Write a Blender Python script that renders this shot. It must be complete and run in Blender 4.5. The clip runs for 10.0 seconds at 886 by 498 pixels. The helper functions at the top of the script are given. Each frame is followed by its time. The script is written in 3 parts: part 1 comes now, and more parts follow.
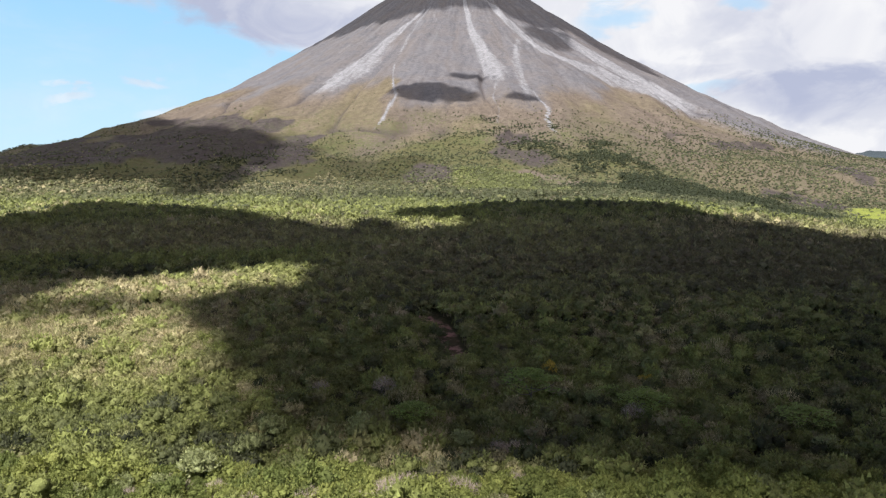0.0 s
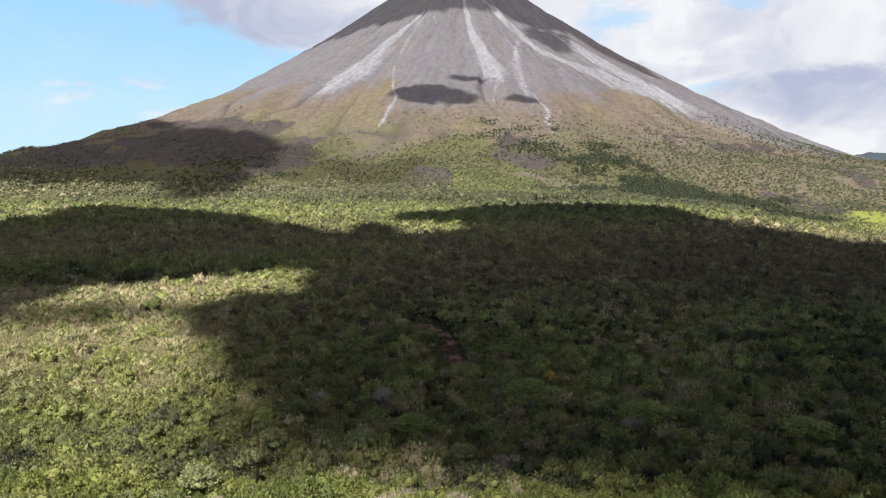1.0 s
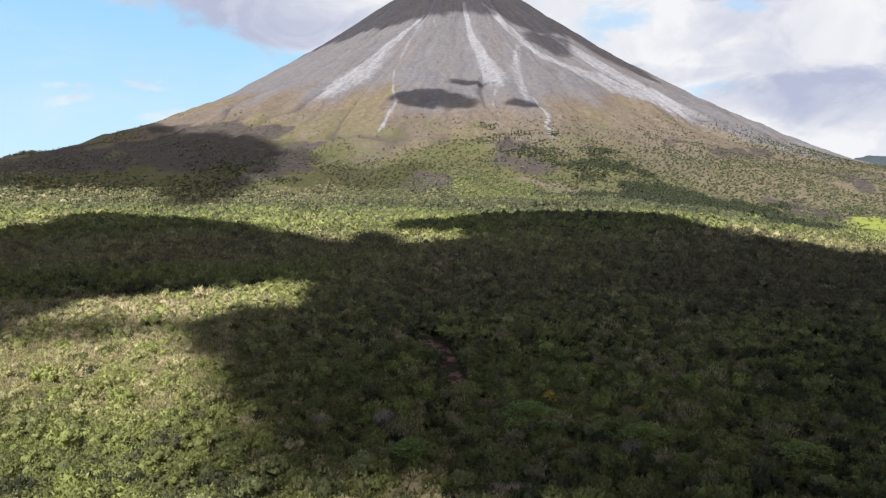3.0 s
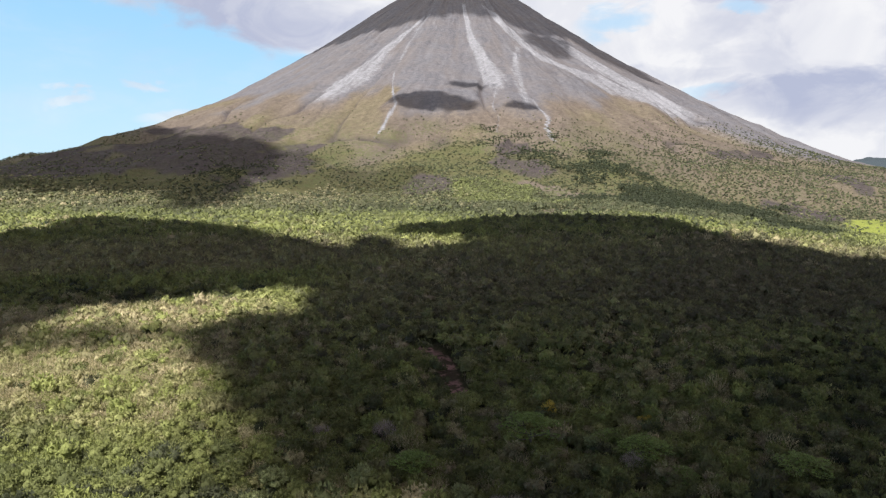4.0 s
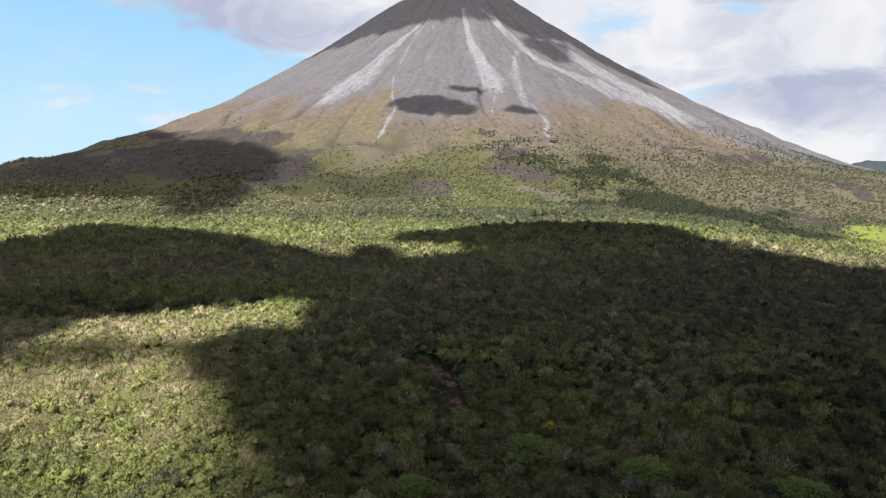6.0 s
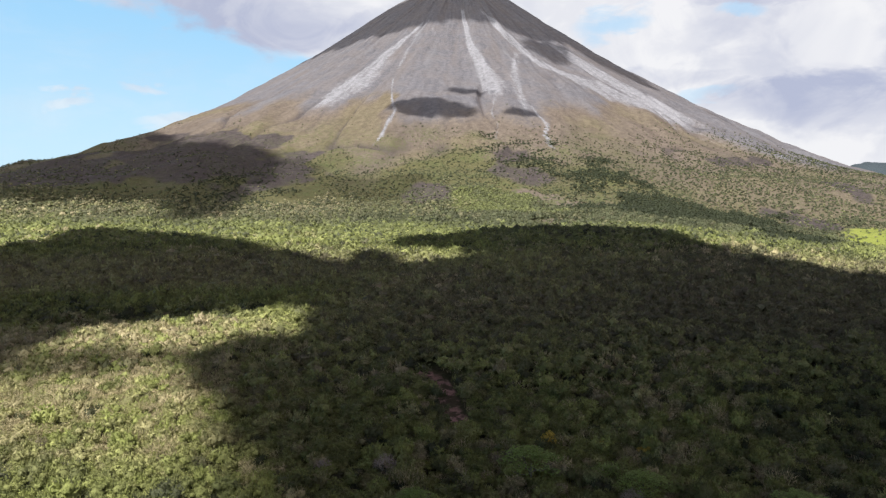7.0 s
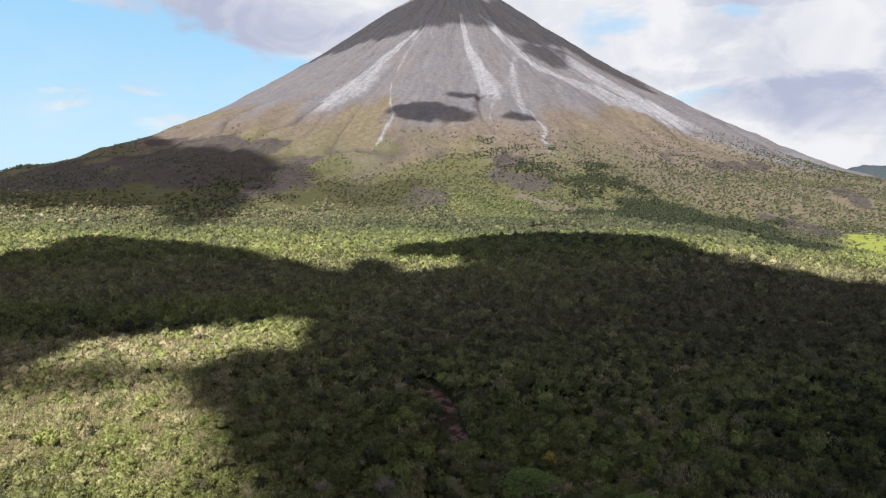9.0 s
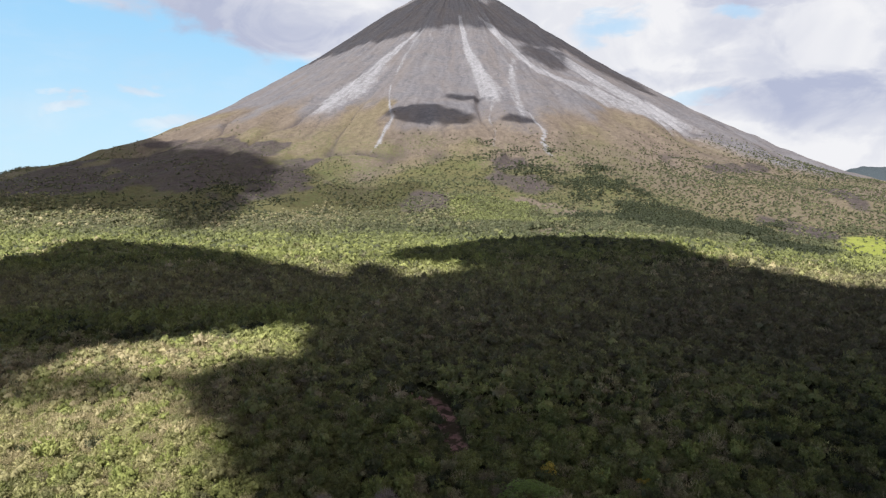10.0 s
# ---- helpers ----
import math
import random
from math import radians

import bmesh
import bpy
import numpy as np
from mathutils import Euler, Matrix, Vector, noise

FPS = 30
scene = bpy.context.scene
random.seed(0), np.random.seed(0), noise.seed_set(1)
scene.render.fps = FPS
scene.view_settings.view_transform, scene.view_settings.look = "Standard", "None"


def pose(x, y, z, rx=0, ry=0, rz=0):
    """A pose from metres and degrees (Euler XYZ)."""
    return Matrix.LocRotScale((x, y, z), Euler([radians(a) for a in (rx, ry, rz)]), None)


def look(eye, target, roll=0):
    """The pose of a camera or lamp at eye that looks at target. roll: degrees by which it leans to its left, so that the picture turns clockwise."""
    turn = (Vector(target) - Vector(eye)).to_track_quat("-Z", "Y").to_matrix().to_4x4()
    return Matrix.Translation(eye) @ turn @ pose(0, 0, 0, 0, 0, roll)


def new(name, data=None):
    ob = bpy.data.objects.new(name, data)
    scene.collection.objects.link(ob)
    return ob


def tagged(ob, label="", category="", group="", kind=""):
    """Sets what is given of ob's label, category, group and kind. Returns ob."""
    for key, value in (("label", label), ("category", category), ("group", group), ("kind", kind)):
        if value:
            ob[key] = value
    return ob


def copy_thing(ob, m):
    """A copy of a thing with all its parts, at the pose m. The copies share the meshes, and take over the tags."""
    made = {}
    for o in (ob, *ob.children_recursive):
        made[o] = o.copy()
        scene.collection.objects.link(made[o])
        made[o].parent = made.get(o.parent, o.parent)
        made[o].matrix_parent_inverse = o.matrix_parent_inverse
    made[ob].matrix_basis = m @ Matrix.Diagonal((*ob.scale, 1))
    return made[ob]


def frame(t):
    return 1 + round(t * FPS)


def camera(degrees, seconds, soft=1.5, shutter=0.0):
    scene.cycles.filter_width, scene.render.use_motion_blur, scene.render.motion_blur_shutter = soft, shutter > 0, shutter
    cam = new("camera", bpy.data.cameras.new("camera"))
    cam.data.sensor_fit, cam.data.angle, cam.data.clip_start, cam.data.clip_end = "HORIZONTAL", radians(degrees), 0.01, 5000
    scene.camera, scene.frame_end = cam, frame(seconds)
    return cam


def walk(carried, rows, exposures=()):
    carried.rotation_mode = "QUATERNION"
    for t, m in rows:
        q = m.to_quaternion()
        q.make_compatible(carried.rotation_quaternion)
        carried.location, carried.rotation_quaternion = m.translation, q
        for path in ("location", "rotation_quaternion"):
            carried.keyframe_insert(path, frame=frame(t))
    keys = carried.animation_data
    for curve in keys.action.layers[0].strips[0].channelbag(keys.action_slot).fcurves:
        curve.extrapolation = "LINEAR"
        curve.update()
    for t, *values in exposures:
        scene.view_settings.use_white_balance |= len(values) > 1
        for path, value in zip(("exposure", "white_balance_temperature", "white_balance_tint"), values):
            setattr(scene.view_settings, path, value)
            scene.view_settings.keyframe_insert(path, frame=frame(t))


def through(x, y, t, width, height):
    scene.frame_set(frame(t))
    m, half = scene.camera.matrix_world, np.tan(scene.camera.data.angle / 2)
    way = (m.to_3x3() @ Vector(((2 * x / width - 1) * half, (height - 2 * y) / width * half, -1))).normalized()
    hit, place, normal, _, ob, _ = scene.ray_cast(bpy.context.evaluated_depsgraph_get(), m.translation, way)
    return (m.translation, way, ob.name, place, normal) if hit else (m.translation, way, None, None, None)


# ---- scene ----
# ---------------------------------------------------------------- camera
EYE, RISE, TILT = 115.0, 50.0, -5.25
cam = camera(66.0, 10.0, soft=1.25)
# seconds, share of the climb, yaw, pitch, roll
ROWS = [
    (0.0, 0.000, 0.00, 0.00, 0.0), (0.5, 0.048, 0.00, 0.03, 0.0), (1.0, 0.097, 0.00, 0.06, 0.0),
    (1.5, 0.145, 0.00, 0.09, 0.0), (2.0, 0.193, 0.00, 0.12, 0.0), (2.5, 0.242, 0.00, 0.15, 0.0),
    (4.0, 0.388, -0.03, 0.25, 0.0), (4.5, 0.436, -0.03, 0.28, 0.0), (5.0, 0.486, -0.04, 0.31, 0.0),
    (5.5, 0.536, -0.06, 0.34, 0.0), (7.0, 0.690, -0.12, 0.44, 0.04), (7.5, 0.741, -0.15, 0.47, 0.06),
    (8.0, 0.793, -0.19, 0.50, 0.07), (8.5, 0.844, -0.22, 0.53, 0.08), (9.0, 0.896, -0.26, 0.56, 0.09),
    (9.5, 0.947, -0.30, 0.59, 0.10), (10.0, 1.000, -0.34, 0.62, 0.12),
]
walk(cam, [(t, pose(6.0 * y, 0, EYE + RISE * h, 90 + TILT + p, r, y)) for t, h, y, p, r in ROWS],
     exposures=[(0.0, 1.4, 6300, 12), (10.0, 1.35, 6300, 12)])
# ---------------------------------------------------------------- sun and sky
SUN_HIGH, SUN_WAY = 56.0, 207.0        # degrees above the horizon; clockwise from the way ahead
TO_SUN = Vector((math.sin(radians(SUN_WAY)) * math.cos(radians(SUN_HIGH)),
                 math.cos(radians(SUN_WAY)) * math.cos(radians(SUN_HIGH)), math.sin(radians(SUN_HIGH))))
sun = new("sun", bpy.data.lights.new("sun", "SUN"))
sun.data.energy, sun.data.angle, sun.data.color = 5.0, radians(0.6), (1.0, 0.965, 0.90)
sun.matrix_world = look(TO_SUN * 4000, (0, 0, 0))


class Nodes:
    """Short hand for building node trees."""

    def __init__(self, tree):
        self.tree = tree
        tree.nodes.clear()

    def add(self, kind, inputs=(), **fields):
        n = self.tree.nodes.new(kind)
        for k, v in fields.items():
            setattr(n, k, v)
        for k, v in dict(inputs).items():
            self.put(n.inputs[k], v)
        return n

    def put(self, socket, v):
        if isinstance(v, bpy.types.NodeSocket):
            self.tree.links.new(v, socket)
        elif socket.type == "RGBA" and len(v) == 3:
            socket.default_value = (*v, 1)
        else:
            socket.default_value = v

    def math(self, op, a, b=0.0, c=0.0, clamp=False):
        return self.add("ShaderNodeMath", {0: a, 1: b, 2: c}, operation=op, use_clamp=clamp).outputs[0]

    def ramp(self, v, a, b, lo=0.0, hi=1.0):
        """v from a..b to lo..hi, smooth and held at the ends."""
        return self.add("ShaderNodeMapRange", {0: v, 1: a, 2: b, 3: lo, 4: hi}, interpolation_type="SMOOTHSTEP").outputs[0]

    def mix(self, f, a, b):
        n = self.add("ShaderNodeMix", data_type="RGBA")
        self.put(n.inputs[0], f), self.put(n.inputs[6], a), self.put(n.inputs[7], b)
        return n.outputs[2]

    def noise(self, vector, scale, detail=4.0, rough=0.55, warp=0.0):
        return self.add("ShaderNodeTexNoise", {"Vector": vector, "Scale": scale, "Detail": detail, "Roughness": rough,
                                               "Distortion": warp}).outputs["Fac"]


def sky_world():
    world = bpy.data.worlds.new("sky")
    world.use_nodes = True
    scene.world = world
    n = Nodes(world.node_tree)
    d = n.add("ShaderNodeTexCoord").outputs["Generated"]
    s = n.add("ShaderNodeSeparateXYZ", {0: d})
    dx, dy, dz = s.outputs
    flat = n.math("SQRT", n.math("ADD", n.math("MULTIPLY", dx, dx), n.math("MULTIPLY", dy, dy)))
    flat = n.math("MAXIMUM", flat, 0.02)
    v = n.math("DIVIDE", dz, flat)                       # height over the horizon
    u = n.math("ARCTAN2", dx, dy)                        # bearing, 0 ahead
    uv = n.add("ShaderNodeCombineXYZ", {0: u, 1: n.math("MULTIPLY", v, 2.4), 2: 0.37}).outputs[0]
    round_uv = n.add("ShaderNodeCombineXYZ", {0: u, 1: n.math("MULTIPLY", v, 1.25), 2: 0.61}).outputs[0]
    sky = n.add("ShaderNodeTexSky", sky_type="NISHITA", sun_disc=False, sun_elevation=radians(SUN_HIGH),
                sun_rotation=radians(SUN_WAY), altitude=600, air_density=1.0, dust_density=0.7, ozone_density=1.3)
    blue = n.add("ShaderNodeVectorMath", {0: sky.outputs[0], 3: 0.034}, operation="SCALE").outputs[0]
    clear = n.mix(n.ramp(v, 0.02, 0.30), (0.360, 0.512, 0.590), (0.215, 0.420, 0.590))
    blue = n.mix(n.ramp(v, 0.25, 0.9, 0.8, 0.0), blue, clear)        # thin haze low down
    big = n.noise(uv, 3.4, 5, 0.55, 0.4)
    fine = n.noise(uv, 11.0, 6, 0.6, 0.3)
    body = n.math("ADD", n.math("MULTIPLY", big, 0.55), n.math("MULTIPLY", fine, 0.45))
    wob = n.math("MULTIPLY", n.math("SUBTRACT", body, 0.5), 0.16)

    def spot(cu, cv, ru, rv):
        """1 in the middle of a ragged oval of sky, 0 outside."""
        p = n.math("DIVIDE", n.math("SUBTRACT", u, cu), ru)
        q = n.math("DIVIDE", n.math("ADD", n.math("SUBTRACT", v, cv), wob), rv)
        return n.ramp(n.math("ADD", n.math("MULTIPLY", p, p), n.math("MULTIPLY", q, q)), 1.6, 0.0)

    # a long grey bank, with a clear window under it on the side of the shoulder
    edge = n.math("ADD", n.math("MULTIPLY", u, -0.23), 0.139)
    bank = n.ramp(n.math("ADD", n.math("SUBTRACT", v, edge), wob), -0.012, 0.018)
    bank = n.math("MAXIMUM", bank, n.ramp(u, -0.16, 0.02))
    hole = n.math("MAXIMUM", n.math("MULTIPLY", spot(0.240, 0.232, 0.05, 0.02), 0.75), n.math("MULTIPLY", spot(0.405, 0.232, 0.03, 0.012), 0.7))
    hole = n.math("MAXIMUM", hole, n.math("MULTIPLY", spot(0.33, 0.125, 0.07, 0.012), 0.6))
    cover = n.math("MULTIPLY", bank, n.math("SUBTRACT", 1.0, n.math("MULTIPLY", hole, 0.8)))
    wisp = n.math("MAXIMUM", spot(-0.495, 0.128, 0.03, 0.008), spot(-0.405, 0.138, 0.028, 0.010))
    wisp = n.math("MAXIMUM", wisp, spot(-0.365, 0.092, 0.05, 0.018))
    veil = n.math("MULTIPLY", n.ramp(body, 0.46, 0.66), 0.16)
    cover = n.math("MAXIMUM", cover, n.math("MAXIMUM", n.math("MULTIPLY", wisp, 0.55), veil))
    # grey undersides: the bank on one side, long bands on the other; heaped white tops between
    heap = n.ramp(n.noise(round_uv, 8.5, 6, 0.55, 0.9), 0.38, 0.58)
    gloom = n.math("MULTIPLY", n.ramp(n.noise(round_uv, 5.0, 5, 0.55, 0.5), 0.40, 0.64), 0.42)
    gloom = n.math("MAXIMUM", gloom, n.math("MULTIPLY", n.math("MAXIMUM", spot(-0.30, 0.235, 0.22, 0.055), spot(-0.55, 0.30, 0.2, 0.03)), 0.88))
    low = n.math("MAXIMUM", spot(0.52, 0.112, 0.17, 0.036), spot(0.45, 0.262, 0.13, 0.026))
    low = n.math("MAXIMUM", low, n.math("MULTIPLY", spot(0.30, 0.158, 0.10, 0.016), 0.55))
    gloom = n.math("MAXIMUM", gloom, n.math("MULTIPLY", low, n.ramp(body, 0.30, 0.60, 1.0, 0.62)))
    gloom = n.math("ADD", gloom, n.math("MULTIPLY", n.math("SUBTRACT", 0.5, heap), 0.34))
    cloud = n.mix(n.math("ADD", gloom, 0.06, clamp=True), (0.480, 0.478, 0.474), (0.255, 0.275, 0.345))
    out = n.mix(cover, blue, cloud)
    # overhead, out of view, a dim violet added to darken and tint the shade
    out = n.mix(n.ramp(v, 0.34, 0.88), out, n.mix(0.85, blue, (0.094, 0.062, 0.130)))
    bg = n.add("ShaderNodeBackground", {"Color": out, "Strength": 0.735})
    n.add("ShaderNodeOutputWorld", {0: bg.outputs[0]})


sky_world()
# ---------------------------------------------------------------- materials
def material(name):
    m = bpy.data.materials.new(name)
    m.use_nodes = True
    n = Nodes(m.node_tree)
    out = n.add("ShaderNodeOutputMaterial")
    return m, n, out


def attribute(n, name):
    return n.add("ShaderNodeAttribute", attribute_name=name, attribute_type="GEOMETRY").outputs["Fac"]


def place(n):
    return n.add("ShaderNodeNewGeometry").outputs["Position"]


def land_material():
    """Ash, scree, dry grass, lava and soil; which is where comes with the mesh."""
    m, n, out = material("land")
    p = place(n)
    big, mid, fine = n.noise(p, 0.012, 5, 0.6), n.noise(p, 0.06, 5, 0.62), n.noise(p, 0.35, 4, 0.65)
    # rills: noise drawn out down the slope
    s = n.add("ShaderNodeSeparateXYZ", {0: p}).outputs
    dx, dy = n.math("SUBTRACT", s[0], 80.0), n.math("SUBTRACT", 4020.0, s[1])
    far = n.math("SQRT", n.math("ADD", n.math("MULTIPLY", dx, dx), n.math("MULTIPLY", dy, dy)))
    bearing = n.math("ADD", n.math("ARCTAN2", dx, dy), n.math("MULTIPLY", big, 0.06))
    down = n.add("ShaderNodeCombineXYZ", {0: n.math("MULTIPLY", bearing, 1150.0), 1: n.math("MULTIPLY", far, 0.13), 2: 0.0}).outputs[0]
    rill = n.noise(down, 0.045, 6, 0.62, 0.3)
    grain = n.math("ADD", n.math("MULTIPLY", mid, 0.5), n.math("MULTIPLY", fine, 0.5))
    high = n.ramp(far, 2150.0, 1650.0)
    rough = n.math("ADD", n.math("MULTIPLY", n.math("SUBTRACT", rill, 0.5), n.math("MULTIPLY", high, 0.42)), grain)
    ash = n.mix(n.ramp(rough, 0.30, 0.72), (0.0575, 0.0552, 0.0600), (0.1095, 0.1055, 0.1115))
    ash = n.mix(n.math("MULTIPLY", n.ramp(big, 0.40, 0.64), 0.22), ash, (0.118, 0.098, 0.084))
    broad = n.noise(down, 0.011, 5, 0.6, 0.2)
    ash = n.mix(n.math("MULTIPLY", n.ramp(broad, 0.48, 0.66), 0.30), ash, (0.100, 0.082, 0.070))
    ash = n.mix(n.math("MULTIPLY", n.ramp(broad, 0.46, 0.30), 0.40), ash, (0.118, 0.116, 0.120))
    scree = n.mix(n.ramp(rough, 0.26, 0.74), (0.0968, 0.0950, 0.0999), (0.1960, 0.1932, 0.2024))
    tan = n.mix(n.ramp(rough, 0.30, 0.70), (0.0590, 0.0465, 0.0376), (0.1180, 0.0960, 0.0750))
    straw = n.mix(n.ramp(rough, 0.30, 0.70), (0.062, 0.0500, 0.0330), (0.120, 0.1000, 0.0660))
    green = n.mix(n.ramp(grain, 0.34, 0.66), (0.0400, 0.0385, 0.0170), (0.0830, 0.0770, 0.0360))
    lava = n.mix(n.ramp(rough, 0.30, 0.70), (0.024, 0.0200, 0.0196), (0.064, 0.0525, 0.0490))
    floor = n.mix(n.ramp(grain, 0.34, 0.66), (0.046, 0.048, 0.022), (0.105, 0.100, 0.048))
    soil = n.mix(n.ramp(grain, 0.30, 0.66), (0.230, 0.140, 0.100), (0.460, 0.300, 0.225))
    meadow = n.mix(n.ramp(grain, 0.30, 0.70), (0.1024, 0.1253, 0.0225), (0.1768, 0.1901, 0.0423))
    colour = ash
    for name, layer in (("tan", tan), ("straw", straw), ("green", green), ("lava", lava), ("scree", scree), ("wood", floor), ("meadow", meadow), ("soil", soil)):
        share = n.math("ADD", attribute(n, name), n.math("MULTIPLY", n.math("SUBTRACT", rough, 0.5), 0.8))
        colour = n.mix(n.ramp(share, 0.15, 0.90), colour, layer)
    # low scrub, too small to stand alone
    scrub = n.math("ADD", n.math("MULTIPLY", n.noise(p, 0.13, 4, 0.6), 0.6), n.math("MULTIPLY", big, 0.4))
    scrub = n.math("MULTIPLY", n.ramp(scrub, 0.49, 0.56), n.math("MULTIPLY", attribute(n, "scrub"), n.math("SUBTRACT", 1.0, n.math("MULTIPLY", attribute(n, "lava"), 0.75))))
    colour = n.mix(scrub, colour, n.mix(fine, (0.036, 0.042, 0.018), (0.080, 0.086, 0.034)))
    bump = n.add("ShaderNodeBump", {"Height": n.math("ADD", n.math("ADD", n.math("MULTIPLY", fine, 0.35), n.math("MULTIPLY", mid, 1.3)), n.math("MULTIPLY", n.math("MULTIPLY", rill, high), 1.8)), "Strength": 0.8, "Distance": 3.6})
    b = n.add("ShaderNodeBsdfPrincipled", {"Base Color": colour, "Roughness": 0.95, "Specular IOR Level": 0.1, "Normal": bump.outputs[0]})
    n.put(out.inputs[0], b.outputs[0])
    return m


def leaf_shader(n, out, colour, through=0.34):
    """Leaves: light and dark sprays at two sizes, some light coming through."""
    p = place(n)
    small, large = n.noise(p, 2.1, 5, 0.72), n.noise(p, 0.5, 3, 0.6)
    g = n.math("ADD", n.math("MULTIPLY", small, 0.6), n.math("MULTIPLY", large, 0.4))
    colour = n.add("ShaderNodeVectorMath", {0: colour, 3: n.ramp(g, 0.38, 0.64, 0.90, 1.60)}, operation="SCALE").outputs[0]
    bump = n.add("ShaderNodeBump", {"Height": g, "Strength": 0.8, "Distance": 1.2}).outputs[0]
    b = n.add("ShaderNodeBsdfPrincipled", {"Base Color": colour, "Roughness": 0.65, "Specular IOR Level": 0.2, "Normal": bump})
    t = n.add("ShaderNodeBsdfTranslucent", {"Color": n.mix(0.3, colour, (0.16, 0.19, 0.035))})
    s = n.add("ShaderNodeMixShader", {0: through, 1: b.outputs[0], 2: t.outputs[0]})
    n.put(out.inputs[0], s.outputs[0])


def wood_colours(n, tint, dry, leaf):
    """The colours of a crown: tint from dark to yellowish, dry from leafy to bare and also greyer for far shade, leaf
    for each leaf.
    """
    a = n.mix(n.ramp(tint, 0.0, 0.12), (0.024, 0.029, 0.015), (0.062, 0.067, 0.035))
    a = n.mix(n.ramp(tint, 0.12, 0.30), a, (0.108, 0.119, 0.043))
    a = n.mix(n.ramp(tint, 0.30, 0.52), a, (0.154, 0.167, 0.054))
    a = n.mix(n.ramp(tint, 0.52, 0.78), a, (0.187, 0.206, 0.061))
    a = n.mix(n.ramp(tint, 0.80, 1.0), a, (0.218, 0.236, 0.074))
    a = n.mix(n.math("MULTIPLY", dry, 0.92), a, (0.325, 0.272, 0.158))
    v = n.math("ADD", n.math("MULTIPLY", leaf, 0.54), 0.73)
    return n.add("ShaderNodeVectorMath", {0: a, 3: v}, operation="SCALE").outputs[0]


def foliage_material():
    """For the joined woods: tint and dryness come with each tree of the mesh."""
    m, n, out = material("woodland_foliage")
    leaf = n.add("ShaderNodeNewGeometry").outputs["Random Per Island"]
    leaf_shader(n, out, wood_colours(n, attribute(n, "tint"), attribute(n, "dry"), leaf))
    return m


def crown_material(name, lo, hi, through=0.34):
    """For single trees: each tree a shade of its own between lo and hi."""
    m, n, out = material(name)
    r = n.add("ShaderNodeObjectInfo").outputs["Random"]
    leaf = n.add("ShaderNodeNewGeometry").outputs["Random Per Island"]
    v = n.math("ADD", n.math("MULTIPLY", leaf, 0.54), 0.73)
    c = n.add("ShaderNodeVectorMath", {0: n.mix(r, lo, hi), 3: v}, operation="SCALE").outputs[0]
    leaf_shader(n, out, c, through)
    return m


def bark_material(name, lo, hi):
    m, n, out = material(name)
    p = n.add("ShaderNodeTexCoord").outputs["Object"]
    g = n.noise(p, 3.0, 5, 0.6)
    b = n.add("ShaderNodeBsdfPrincipled", {"Base Color": n.mix(n.ramp(g, 0.35, 0.65), lo, hi), "Roughness": 0.9,
              "Normal": n.add("ShaderNodeBump", {"Height": g, "Strength": 0.5, "Distance": 0.05}).outputs[0]})
    n.put(out.inputs[0], b.outputs[0])
    return m


def cloud_material(name, thin):
    """thin: the share of sunlight that each skin of vapour lets by where the cloud is deep; its rim lets by more."""
    m, n, out = material(name)
    p = place(n)
    g = n.noise(p, 0.006, 5, 0.6)
    b = n.add("ShaderNodeBsdfDiffuse", {"Color": n.mix(g, (0.74, 0.75, 0.77), (0.86, 0.86, 0.86))})
    t = n.add("ShaderNodeBsdfTranslucent", {"Color": (0.55, 0.56, 0.58)})
    dense = n.add("ShaderNodeMixShader", {0: 0.08, 1: b.outputs[0], 2: t.outputs[0]}).outputs[0]
    if thin:
        share = n.ramp(attribute(n, "depth"), 0.0, 1.0, 1.0, thin)
        dense = n.add("ShaderNodeMixShader", {0: share, 1: dense, 2: n.add("ShaderNodeBsdfTransparent").outputs[0]}).outputs[0]
    n.put(out.inputs[0], dense)
    return m


LAND = land_material()
FOLIAGE = foliage_material()
# the far hill's green is shifted to blue: some haze put into the colour
HAZED_WOOD = crown_material("hazed_wood", (0.036, 0.047, 0.054), (0.044, 0.056, 0.062))
CROWN_GREEN = crown_material("crown_leaves", (0.098, 0.120, 0.034), (0.205, 0.218, 0.060))
CROWN_PALE = crown_material("pale_leaves", (0.185, 0.205, 0.085), (0.225, 0.240, 0.11))
CROWN_FERN = crown_material("feathery_leaves", (0.150, 0.215, 0.048), (0.185, 0.250, 0.060))
CROWN_GOLD = crown_material("golden_leaves", (0.36, 0.285, 0.05), (0.42, 0.31, 0.06))
TWIGS = bark_material("bare_twigs", (0.24, 0.190, 0.150), (0.40, 0.325, 0.260))
BARK = bark_material("bark", (0.06, 0.05, 0.04), (0.15, 0.13, 0.105))
VAPOUR, THIN_VAPOUR = cloud_material("cloud_vapour", 0.0), cloud_material("thin_cloud_vapour", 0.38)
# ---------------------------------------------------------------- the lie of the land
AXIS = (80.0, 4020.0)                  # the volcano's axis


def hash2(i, j, seed):
    n = (i.astype(np.int64) * 374761393 + j.astype(np.int64) * 668265263 + seed * 974634777) & 0xFFFFFFFF
    n = ((n ^ (n >> 13)) * 1274126177) & 0xFFFFFFFF
    return ((n ^ (n >> 16)) & 0xFFFFFF) / float(0xFFFFFF)


